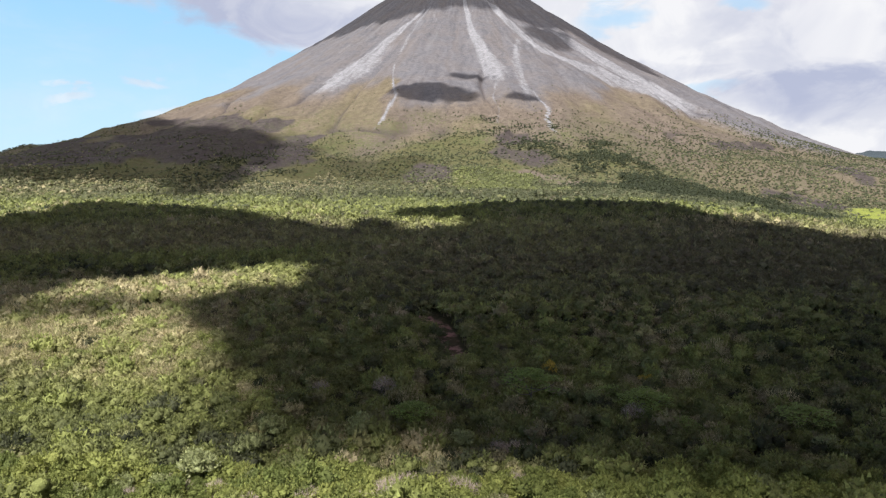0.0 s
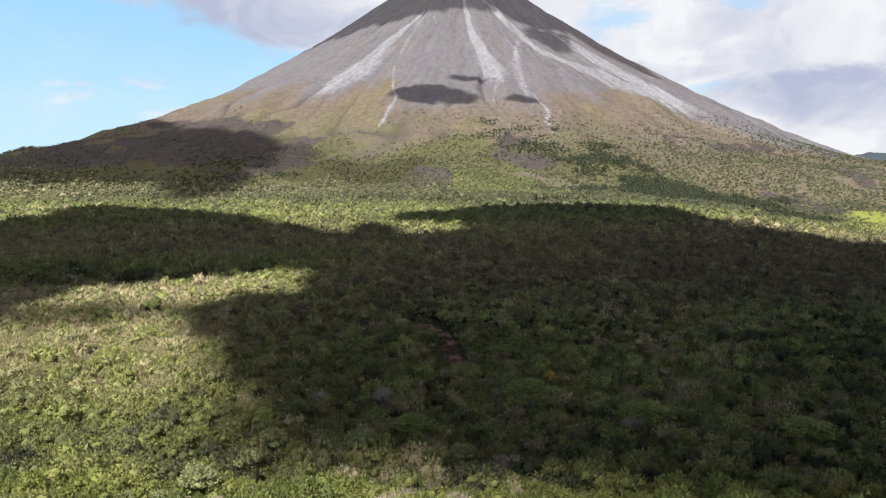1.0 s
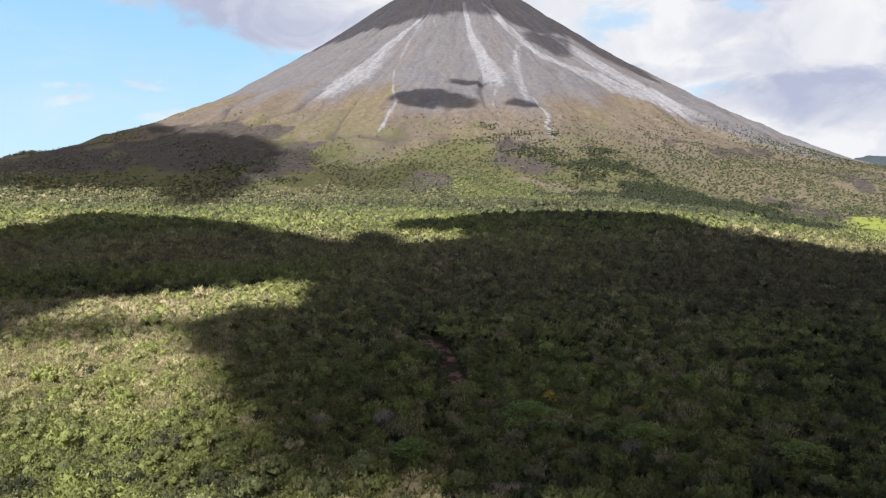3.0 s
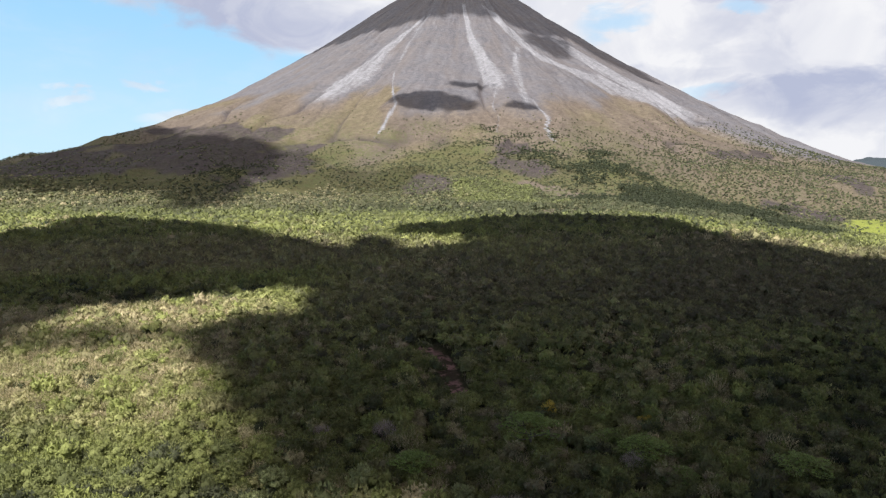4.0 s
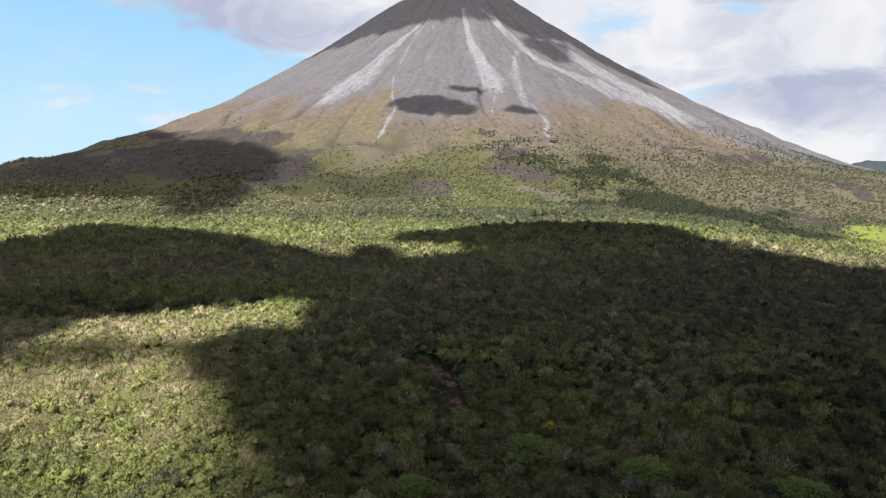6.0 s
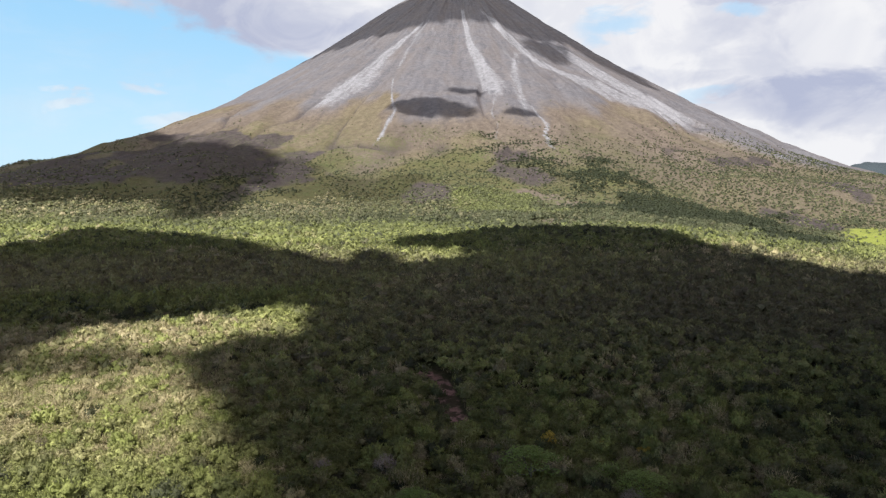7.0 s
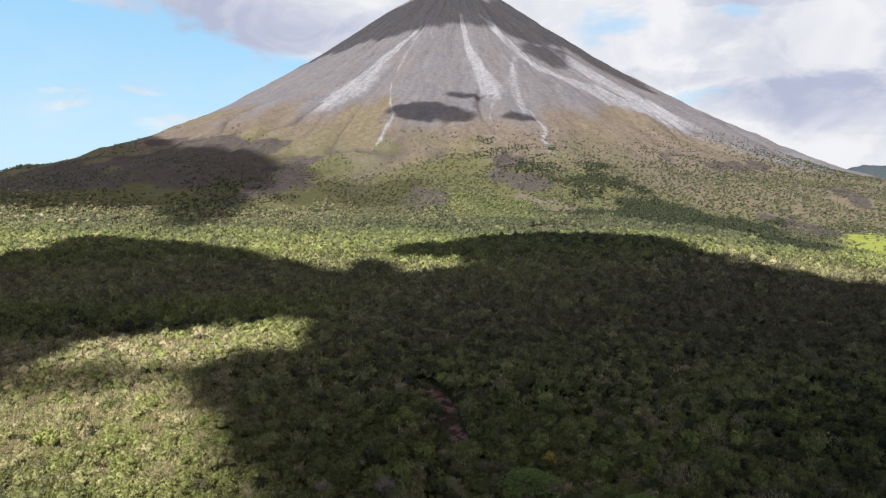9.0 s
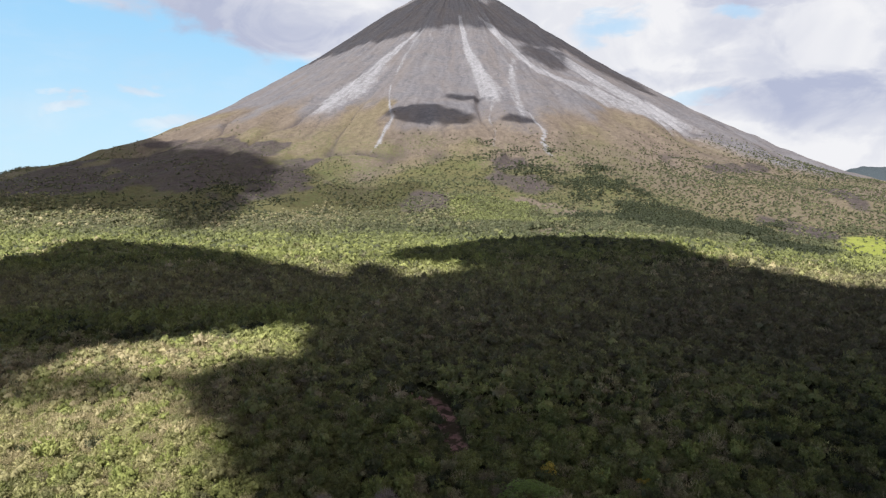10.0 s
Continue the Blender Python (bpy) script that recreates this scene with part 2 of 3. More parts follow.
def value_noise(x, y, seed):
    i, j = np.floor(x), np.floor(y)
    fx, fy = x - i, y - j
    fx, fy = fx * fx * fx * (fx * (fx * 6 - 15) + 10), fy * fy * fy * (fy * (fy * 6 - 15) + 10)
    a, b = hash2(i, j, seed), hash2(i + 1, j, seed)
    c, d = hash2(i, j + 1, seed), hash2(i + 1, j + 1, seed)
    return (a + (b - a) * fx) * (1 - fy) + (c + (d - c) * fx) * fy


def fbm(x, y, size, seed, octaves=4, gain=0.5):
    """Noise between about -1 and 1, its largest forms size metres across."""
    x, y = np.asarray(x, float) / size, np.asarray(y, float) / size
    total, amp, norm = 0.0, 1.0, 0.0
    for k in range(octaves):
        total = total + amp * (value_noise(x, y, seed + 17 * k) * 2 - 1)
        norm += amp
        x, y, amp = x * 2.03 + 11.3, y * 2.03 - 7.1, amp * gain
    return total / norm * 1.5


def smooth(a, b, v):
    t = np.clip((np.asarray(v, float) - a) / (b - a), 0, 1)
    return t * t * (3 - 2 * t)


# distance from the axis, height
PROFILE_R = np.array([0, 90, 160, 300, 468, 760, 1054, 1330, 1590, 1760, 1920, 2080, 2220, 2365, 2500, 2700, 3000, 3250, 3480, 3640, 3760, 4100, 5000, 9000], float)
PROFILE_Z = np.array([1270, 1280, 1290, 1212, 1103, 905, 724, 566, 424, 332, 267, 213, 183, 146, 118, 92, 68, 47, 28, 20.5, 19, 14, -5, -30], float)


def profile(r):
    """A smooth curve through the profile's points."""
    h = np.diff(PROFILE_R)
    s = np.diff(PROFILE_Z) / h
    m = np.concatenate([[s[0]], (s[:-1] * h[1:] + s[1:] * h[:-1]) / (h[1:] + h[:-1]), [s[-1]]])
    k = np.clip(np.searchsorted(PROFILE_R, r) - 1, 0, len(h) - 1)
    t = np.clip((r - PROFILE_R[k]) / h[k], 0, 1)
    return ((2 * t ** 3 - 3 * t ** 2 + 1) * PROFILE_Z[k] + (t ** 3 - 2 * t ** 2 + t) * h[k] * m[k]
            + (3 * t ** 2 - 2 * t ** 3) * PROFILE_Z[k + 1] + (t ** 3 - t ** 2) * h[k] * m[k + 1])


def polar(x, y):
    """Distance from the axis, and the bearing from it: 0 towards the first eye, growing to the right."""
    dx, dy = x - AXIS[0], y - AXIS[1]
    return np.hypot(dx, dy), np.arctan2(dx, -dy)


def ravines(r, bearing):
    """1 along the beds of narrow ravines in the middle slopes, 0 beside them."""
    bed = np.abs(fbm(bearing * 1250, r * 0.16, 210, 71, 3))
    return smooth(0.13, 0.0, bed) * smooth(1050, 1400, r) * smooth(2150, 1850, r)


def height(x, y):
    """The ground's height at a place."""
    x, y = np.asarray(x, float), np.asarray(y, float)
    r, a = polar(x, y)
    z = profile(np.minimum(r, 8999.0))
    # the old shoulder of lava on one side
    z = z + 60 * smooth(-230, -760, x + 0.10 * (y - 1900)) * smooth(1330, 1900, y) * smooth(3300, 2500, y) * smooth(-3000, -1500, x) * (1 + 0.16 * fbm(x, y, 240, 45, 5))
    z = z + 9 * smooth(-330, -700, x) * smooth(1450, 1800, y) * smooth(2700, 2400, y) * fbm(x - 0.4 * y, y + 0.3 * x, 130, 47, 4)
    z = z + 15 * np.exp(-((x + 1190) ** 2 + (y - 2540) ** 2) / (2 * 70.0 ** 2))
    # a hollow with a meadow on the other side
    z = z - 34 * smooth(330, 800, x) * smooth(800, 1250, y) * smooth(1850, 1500, y - 0.1 * x)
    # ribs and gullies that run down the cone
    on_cone = smooth(2250, 1500, r)
    wob = a + 0.05 * fbm(x, y, 500, 5, 3)
    rib = fbm(wob * 900, r * 0.10, 75, 21, 4, 0.55)
    z = z + on_cone * smooth(90, 420, r) * (10 * rib + 15 * fbm(wob * 900, r * 0.06, 190, 25, 3))
    z = z + on_cone * smooth(60, 300, r) * 6 * fbm(x, y, 160, 31, 5)
    z = z - 15 * ravines(r, wob)
    # lobes of old flows on the apron, and rolling ground under the wood
    apron = smooth(1250, 1700, r) * smooth(2700, 2300, r)
    z = z + apron * (19 * fbm(wob * 1900, r * 0.35, 330, 41, 4) + 5 * fbm(x, y, 80, 43, 3))
    z = z + smooth(2350, 2700, r) * (7 * fbm(x, y, 330, 51, 3) + 2.0 * fbm(x, y, 60, 53, 3))
    return z
# ---------------------------------------------------------------- ground and volcano
def mesh_of(name, verts, faces, mats, values=None, smooth_faces=False):
    """A mesh from an array of corners and an array of faces that all have as many corners."""
    me = bpy.data.meshes.new(name)
    verts, faces = np.asarray(verts, np.float32), np.asarray(faces, np.int32)
    k = faces.shape[1]
    me.vertices.add(len(verts)), me.loops.add(faces.size), me.polygons.add(len(faces))
    me.vertices.foreach_set("co", verts.ravel())
    me.loops.foreach_set("vertex_index", faces.ravel())
    me.polygons.foreach_set("loop_start", np.arange(0, faces.size, k, dtype=np.int32))
    me.polygons.foreach_set("use_smooth", np.full(len(faces), smooth_faces))
    for m in mats:
        me.materials.append(m)
    for key, v in (values or {}).items():
        me.attributes.new(key, "FLOAT", "POINT").data.foreach_set("value", np.asarray(v, np.float32))
    me.update(calc_edges=True)
    return me


def grid_faces(rows, cols, closed):
    i, j = np.meshgrid(np.arange(rows - 1), np.arange(cols if closed else cols - 1), indexing="ij")
    k = (j + 1) % cols
    return np.stack([i * cols + j, i * cols + k, (i + 1) * cols + k, (i + 1) * cols + j], -1).reshape(-1, 4)


# pale chutes down the cone: distance from the axis, bearing, half width in metres
CHUTES = [
    ([640, 693, 834, 1029, 1191, 1334, 1537], [-0.262, -0.268, -0.318, -0.332, -0.337, -0.351, -0.360], [4, 8, 13, 30, 50, 62, 50], 0.78),
    ([520, 640, 737, 954, 1124, 1301, 1468], [0.046, 0.050, 0.053, 0.053, 0.069, 0.083, 0.092], [7, 9, 13, 15, 24, 40, 44], 0.80),
    ([560, 651, 822, 1030, 1153, 1240, 1367, 1495, 1696, 1900], [0.20, 0.243, 0.277, 0.292, 0.335, 0.410, 0.471, 0.535, 0.575, 0.60], [6, 14, 26, 34, 48, 66, 80, 84, 70, 40], 0.82),
    ([820, 874, 951, 1072, 1237, 1394, 1575, 1792, 2000], [0.535, 0.547, 0.562, 0.559, 0.560, 0.591, 0.610, 0.620, 0.63], [8, 20, 42, 56, 70, 80, 80, 60, 40], 0.8),
    ([1240, 1278, 1422, 1607, 1697, 1788, 1860], [-0.222, -0.216, -0.190, -0.153, -0.159, -0.157, -0.172], [3, 3.5, 4.5, 6, 5, 6, 4], 0.74),
    ([1000, 1042, 1225, 1388, 1629], [0.236, 0.233, 0.172, 0.152, 0.134], [8, 14, 18, 20, 12], 0.55),
    ([1540, 1568, 1714, 1802, 1942, 1990], [0.160, 0.157, 0.163, 0.142, 0.134, 0.130], [3, 4, 6, 6, 7, 4], 0.78),
    ([620, 657, 777, 965, 1180], [-0.216, -0.219, -0.250, -0.238, -0.225], [4, 8, 11, 10, 8], 0.5),
    ([1440, 1465, 1610, 1698, 1797, 1850], [0.081, 0.079, 0.059, 0.064, 0.053, 0.050], [6, 6, 6, 5, 4, 3], 0.62),
]


def blot(x, y, cx, cy, ax, ay, turn=0.0, rough=0.35, seed=3, size=70):
    """1 inside a ragged oval, 0 outside."""
    c, s = math.cos(radians(turn)), math.sin(radians(turn))
    u, v = ((x - cx) * c + (y - cy) * s) / ax, (-(x - cx) * s + (y - cy) * c) / ay
    return smooth(1.25, 0.75, np.hypot(u, v) + rough * fbm(x, y, size, seed, 4))


def rubble(x, y):
    """A fan of bare brown stones that runs down into the wood."""
    return np.maximum(blot(x, y, 240, 1620, 26, 130, 24, 0.8, 69, 60), blot(x, y, 232, 1325, 46, 135, -12, 0.7, 73, 60))


def dark_wood(x, y):
    """The darkest green: old trees in the gully and along its mouth."""
    d = np.maximum(blot(x, y, 415, 1830, 90, 290, 27, 0.9, 65, 90), blot(x, y, 545, 1545, 200, 95, 12, 0.6, 64, 90))
    return np.maximum(d, 0.7 * blot(x, y, 655, 1330, 60, 190, 8, 0.7, 62, 90))


def woodiness(x, y):
    """How thick the wood stands, 0 to 1."""
    r, a = polar(x, y)
    edge = 2490 + 110 * fbm(x, y, 420, 61, 3) + 60 * fbm(x, y, 90, 63, 3)
    edge = edge + 260 * smooth(300, 800, x) + 120 * smooth(-200, -650, x)
    # a dark tongue of wood that climbs a gully
    tongue = np.maximum(blot(x, y, 415, 1830, 80, 270, 27, 1.1, 65, 90) * 0.6, blot(x, y, 545, 1545, 190, 90, 12, 0.7, 64, 90))
    wood = np.maximum(smooth(edge - 120, edge + 120, r), tongue)
    wood = np.maximum(wood, blot(x, y, 105, 1545, 120, 120, 0, 0.7, 68, 90))
    return wood * (1 - 0.9 * np.maximum(rubble(x, y), blot(x, y, 870, 1480, 75, 165, 12, 0.8, 70, 60)))


def meadows(x, y):
    m = blot(x, y, 880, 1370, 70, 215, -28, 0.2, 71)
    return np.maximum(m, 0.9 * np.maximum(blot(x, y, 516, 1130, 14, 75, -16, 0.3, 72, 30), blot(x, y, 391, 914, 9, 40, -20, 0.3, 74, 30)))


def scars(x, y):
    """Bare earth where the hillside slipped."""
    s = np.maximum(blot(x, y, 0, 437, 6, 30, 10, 0.5, 81, 14), blot(x, y, 7, 392, 6, 32, 8, 0.5, 83, 14))
    return np.maximum(s, blot(x, y, -19, 467, 11, 9, 0, 0.4, 82, 10))


def lava_fields(x, y):
    r, a = polar(x, y)
    flow = fbm((a + 0.04 * fbm(x, y, 300, 91, 3)) * 1800, r * 0.22, 230, 92, 4)
    lava = smooth(0.30, 0.55, flow) * smooth(1500, 1750, r) * smooth(2450, 2250, r) * 0.4
    for cx, cy, ax, ay, turn in ((-15, 1690, 75, 105, 10), (205, 1930, 75, 175, 6), (870, 1480, 75, 165, 12), (1200, 2010, 45, 230, -14),
                                 (970, 2250, 40, 170, -50), (-400, 2110, 45, 150, -28), (-470, 1760, 50, 200, -8), (-900, 2230, 330, 240, 20), (-1150, 2000, 230, 260, 0), (-700, 1980, 300, 300, 0)):
        lava = np.maximum(lava, blot(x, y, cx, cy, ax, ay, turn, 0.7, 95, 110))
    return np.maximum(lava, 0.75 * ravines(r, a + 0.05 * fbm(x, y, 500, 5, 3)))


def surface(x, y):
    """What covers the ground at each place."""
    r, a = polar(x, y)
    n1, n2 = fbm(x, y, 260, 101, 4), fbm((a + 0.03 * fbm(x, y, 200, 103, 3)) * 1500, r * 0.2, 170, 104, 4)
    bare_side = smooth(-0.03, 0.06, a - np.interp(r, CHUTES[2][0], CHUTES[2][1])) * smooth(2200, 1950, r) * smooth(0, 0.2, a)
    bare = 1 - bare_side
    tan = smooth(1380, 1640, r + 90 * n1 + 150 * n2) * bare
    straw = smooth(1480, 1760, r + 170 * n1 + 230 * n2) * (0.62 + 0.5 * n1) * (1 - 0.25 * smooth(0.12, 0.35, a)) * bare
    green = smooth(1720, 2080, r + 170 * n1 + 210 * n2) * (0.85 + 0.35 * n1) * (1 - 0.9 * smooth(0.08, 0.3, a)) * bare * (1 - 0.6 * smooth(-500, -800, x))
    green = np.maximum(green, smooth(2330, 2520, r + 90 * n1) * (1 - 0.7 * smooth(0.12, 0.35, a)))
    tan = np.maximum(tan, rubble(x, y))
    green, straw = green * (1 - rubble(x, y)), straw * (1 - rubble(x, y))
    scree = np.zeros_like(r)
    grit = fbm(a * 1900, r * 0.12, 34, 113, 4, 0.6)
    for rs, bearings, widths, full in CHUTES:
        mid, wide = np.interp(r, rs, bearings), np.interp(r, rs, widths)
        d = np.abs(a - mid) * r + 0.35 * wide * fbm(a * 1400, r * 0.25, 26, 111, 3)
        ends = smooth(rs[0] - 30, rs[0] + 40, r) * smooth(rs[-1] + 60, rs[-1] - 90, r)
        full = full * (1 - 0.55 * smooth(1430, 1650, r)) if len(rs) > 8 else full
        scree = np.maximum(scree, full * ends * smooth(wide * 1.7, wide * 0.45, d) * (1.0 + 0.5 * grit))
    streak = fbm(a * 2300, r * 0.06, 40, 121, 4)
    scree = np.maximum(scree, 0.30 * smooth(0.2, 0.9, streak) * smooth(1550, 1250, r) * smooth(450, 800, r))
    lava = lava_fields(x, y)
    return {"tan": tan, "straw": np.clip(straw, 0, 1), "green": np.clip(green, 0, 1), "lava": 0.95 * lava * (1 - scree), "scree": scree, "wood": woodiness(x, y),
            "meadow": meadows(x, y), "scrub": 0.85 * smooth(1620, 1950, r + 160 * n1) * bare * (1 - 0.55 * smooth(0.16, 0.34, a)), "soil": scars(x, y)}


def build_volcano():
    ahead = np.linspace(-1.75, 1.75, 560)
    behind = np.linspace(1.75, 2 * math.pi - 1.75, 62)[1:-1]
    a = np.concatenate([ahead, behind])
    r = np.concatenate([[2, 30, 60, 85], np.linspace(100, 2150, 205)])
    rr, aa = np.meshgrid(r, a, indexing="ij")
    x, y = AXIS[0] + rr * np.sin(aa), AXIS[1] - rr * np.cos(aa)
    z = height(x, y) - 8 * smooth(2080, 2150, rr)
    v = np.stack([x, y, z], -1).reshape(-1, 3)
    values = {k: f.ravel() for k, f in surface(x, y).items()}
    ob = new("volcano", mesh_of("volcano", v, grid_faces(len(r), len(a), True), [LAND], values, True))
    tagged(ob, "steep grey volcanic cone with pale scree chutes and straw-coloured lower slopes", "volcano", kind="structure")
    return ob


def build_ground():
    ahead = np.radians(np.linspace(-44, 44, 300))
    behind = np.radians(np.linspace(44, 316, 92))[1:-1]
    a = np.concatenate([ahead, behind])
    r = np.concatenate([[0.5, 30, 60, 90], np.geomspace(110, 6500, 210)])
    rr, aa = np.meshgrid(r, a, indexing="ij")
    x, y = rr * np.sin(aa), rr * np.cos(aa)
    far, _ = polar(x, y)
    z = height(x, y) - 30 * smooth(2085, 2000, far) - 260 * smooth(1900, 1200, far)
    v = np.stack([x, y, z], -1).reshape(-1, 3)
    values = {k: f.ravel() for k, f in surface(x, y).items()}
    faces = grid_faces(len(r), len(a), True)[:, ::-1]
    ob = new("ground", mesh_of("ground", v, faces, [LAND], values, True))
    tagged(ob, "wooded and grassy ground rising towards the volcano", "ground", kind="structure")


def build_far_hill():
    """The wooded hill beyond the volcano's foot."""
    u, w = np.meshgrid(np.linspace(0, 1, 90), np.linspace(0, 1, 30))
    x, y = 1900 + 1650 * u, 3500 + 700 * w
    rise = smooth(0.0, 0.28, u) * (1 - 0.35 * smooth(0.5, 1.0, u)) * np.sin(np.pi * np.clip(w, 0, 1)) ** 0.7
    z = -30 + 340 * rise + 16 * rise * fbm(x, y, 200, 131, 4) + 7 * fbm(x, y, 30, 132, 3)
    v = np.stack([x, y, z], -1).reshape(-1, 3)
    ob = new("backdrop", mesh_of("backdrop", v, grid_faces(30, 90, False), [HAZED_WOOD], None, True))
    tagged(ob, "far hill covered in dark green forest, blued by haze in its colour", "hill", kind="structure")


def build_chutes(cone):
    """Tongues of pale scree that lie in the chutes, proud of the ash in the middle and buried at their sides."""
    for k, (rs, bearings, widths, full) in enumerate(CHUTES):
        end = min(rs[-1], 1640) if len(rs) > 8 else rs[-1]
        r = np.linspace(rs[0], end, int((end - rs[0]) / 9) + 2)
        across = np.linspace(-1, 1, 11)
        rr, cc = np.meshgrid(r, across, indexing="ij")
        wide = np.interp(rr, rs, widths) * (0.75 + 0.35 * fbm(rr, cc * 0 + 40 * k, 60, 115, 3)) * smooth(0, 60, rr - rs[0]) * smooth(0, 120, end - rr)
        aa = np.interp(rr, rs, bearings) + cc * (0.8 * wide + 0.5) / rr
        x, y = AXIS[0] + rr * np.sin(aa), AXIS[1] - rr * np.cos(aa)
        z = height(x, y) + 2.0 * (1 - cc ** 2) - 1.6 + 1.9 * fbm(x, y, 24, 117, 4)
        ob = new("scree_chute", mesh_of("scree_chute", np.stack([x, y, z], -1).reshape(-1, 3), grid_faces(len(r), 11, False)[:, ::-1], [LAND],
                                                  {k: f.ravel() for k, f in surface(x, y).items()}, True))
        ob.parent = cone
        tagged(ob, "pale grey scree chute")


build_chutes(build_volcano())
build_ground()
build_far_hill()
# ---------------------------------------------------------------- trees
def tube(path, radii, sides=5):
    """A tapered limb along a path; triangles."""
    path = np.asarray(path, float)
    ring, verts, faces = np.linspace(0, 2 * np.pi, sides, endpoint=False), [], []
    for i, (p, r) in enumerate(zip(path, radii)):
        way = path[min(i + 1, len(path) - 1)] - path[max(i - 1, 0)]
        way = way / (np.linalg.norm(way) + 1e-9)
        side = np.cross(way, (0.31, 0.95, 0.05))
        side /= np.linalg.norm(side) + 1e-9
        up = np.cross(side, way)
        verts += [p + r * (math.cos(t) * side + math.sin(t) * up) for t in ring]
        if i:
            b = (i - 1) * sides
            for k in range(sides):
                q = (k + 1) % sides
                faces += [(b + k, b + q, b + sides + q), (b + k, b + sides + q, b + sides + k)]
    return np.array(verts), np.array(faces)


def joined(pieces):
    verts, faces, n = [], [], 0
    for v, f in pieces:
        verts.append(v), faces.append(np.asarray(f) + n)
        n += len(v)
    return np.concatenate(verts), np.concatenate(faces)


def lobes_round(rng, count, flat=0.75, spread=0.62):
    """Clumps that make up a crown about one metre in radius."""
    lobes = [(np.array([0, 0, 0.05]), 0.62)]
    for k in range(count):
        a, h = 2.4 * k + rng.uniform(-0.5, 0.5), rng.uniform(-0.25, 0.85)
        d = spread * math.sqrt(max(0.05, 1 - h * h)) * rng.uniform(0.75, 1.15)
        lobes.append((np.array([d * math.cos(a), d * math.sin(a), flat * h * 0.75]), rng.uniform(0.26, 0.46)))
    return lobes


def lobes_flat(rng, count):
    """An umbrella crown: broad level plates of leaf."""
    lobes = [(np.array([0, 0, 0.30]), 0.34)]
    for k in range(count):
        a, d = 2.4 * k + rng.uniform(-0.4, 0.4), 0.80 * math.sqrt((k + 0.6) / count)
        tier = round((0.30 - 0.50 * d * d) / 0.11) * 0.11
        lobes.append((np.array([d * math.cos(a), d * math.sin(a), tier + rng.uniform(-0.02, 0.02)]), rng.uniform(0.20, 0.33)))
    return lobes


def leaves(rng, lobes, count, leaf, squash=1.0, lay=0.0):
    """Loose sprays over the clumps, as triangles: upright and ragged, or, with lay, spread level."""
    area = np.array([r * r for _, r in lobes])
    pick = rng.choice(len(lobes), count, p=area / area.sum())
    c, r = np.array([p for p, _ in lobes])[pick], np.array([q for _, q in lobes])[pick]
    d = rng.normal(size=(count, 3))
    d[:, 2] = np.abs(d[:, 2]) * 1.1 - 0.30
    d /= np.linalg.norm(d, axis=1)[:, None]
    at = c + d * (r * rng.uniform(0.70, 1.12, count))[:, None] * (1, 1, squash)
    if lay:
        n = np.array([0, 0, 1.0]) + lay * rng.normal(size=(count, 3))
        n /= np.linalg.norm(n, axis=1)[:, None]
        s = np.cross(n, rng.normal(size=(count, 3)))
        s /= np.linalg.norm(s, axis=1)[:, None]
        t, long, wide = np.cross(n, s), 0.9, 0.7
    else:
        t = d * 0.8 + (0, 0, 0.55) + 0.45 * rng.normal(size=(count, 3))
        t /= np.linalg.norm(t, axis=1)[:, None]
        s = np.cross(t, rng.normal(size=(count, 3)))
        s /= np.linalg.norm(s, axis=1)[:, None]
        long, wide = 1.35, 0.62
    size = (leaf * rng.uniform(0.55, 1.45, count))[:, None]
    v = np.stack([at - s * size * wide - t * size * 0.4, at + s * size * wide - t * size * 0.4, at + t * size * long], 1)
    return v.reshape(-1, 3), np.arange(3 * count).reshape(-1, 3)


ICO = bmesh.new()
bmesh.ops.create_icosphere(ICO, subdivisions=1, radius=1)
ICO_V = np.array([v.co[:] for v in ICO.verts])
ICO_F = np.array([[v.index for v in f.verts] for f in ICO.faces])
ICO.free()


def core(rng, squash, size, jitter=0.18, drop=-2.0):
    """A lumpy heart of leaf that shuts out the light."""
    v = ICO_V * (1 + jitter * rng.normal(size=(12, 1))) * (size, size, size * squash)
    f = ICO_F[(ICO_V[ICO_F].mean(1)[:, 2]) > drop]
    return v, f


def twigs(rng, count, thin):
    """A leafless crown of fine branches."""
    d = rng.normal(size=(count, 3))
    d[:, 2] = np.abs(d[:, 2]) * 0.9 - 0.15
    d /= np.linalg.norm(d, axis=1)[:, None]
    root = d * rng.uniform(0.35, 0.92, count)[:, None] * (1, 1, 0.85)
    way = 0.45 * d + 0.42 * rng.normal(size=(count, 3)) + (0, 0, 0.75)
    way /= np.linalg.norm(way, axis=1)[:, None]
    tip = root + way * rng.uniform(0.16, 0.40, count)[:, None]
    s = np.cross(way, rng.normal(size=(count, 3)))
    s /= np.linalg.norm(s, axis=1)[:, None]
    v = np.stack([root - s * thin, root + s * thin, tip], 1)
    return v.reshape(-1, 3), np.arange(3 * count).reshape(-1, 3)


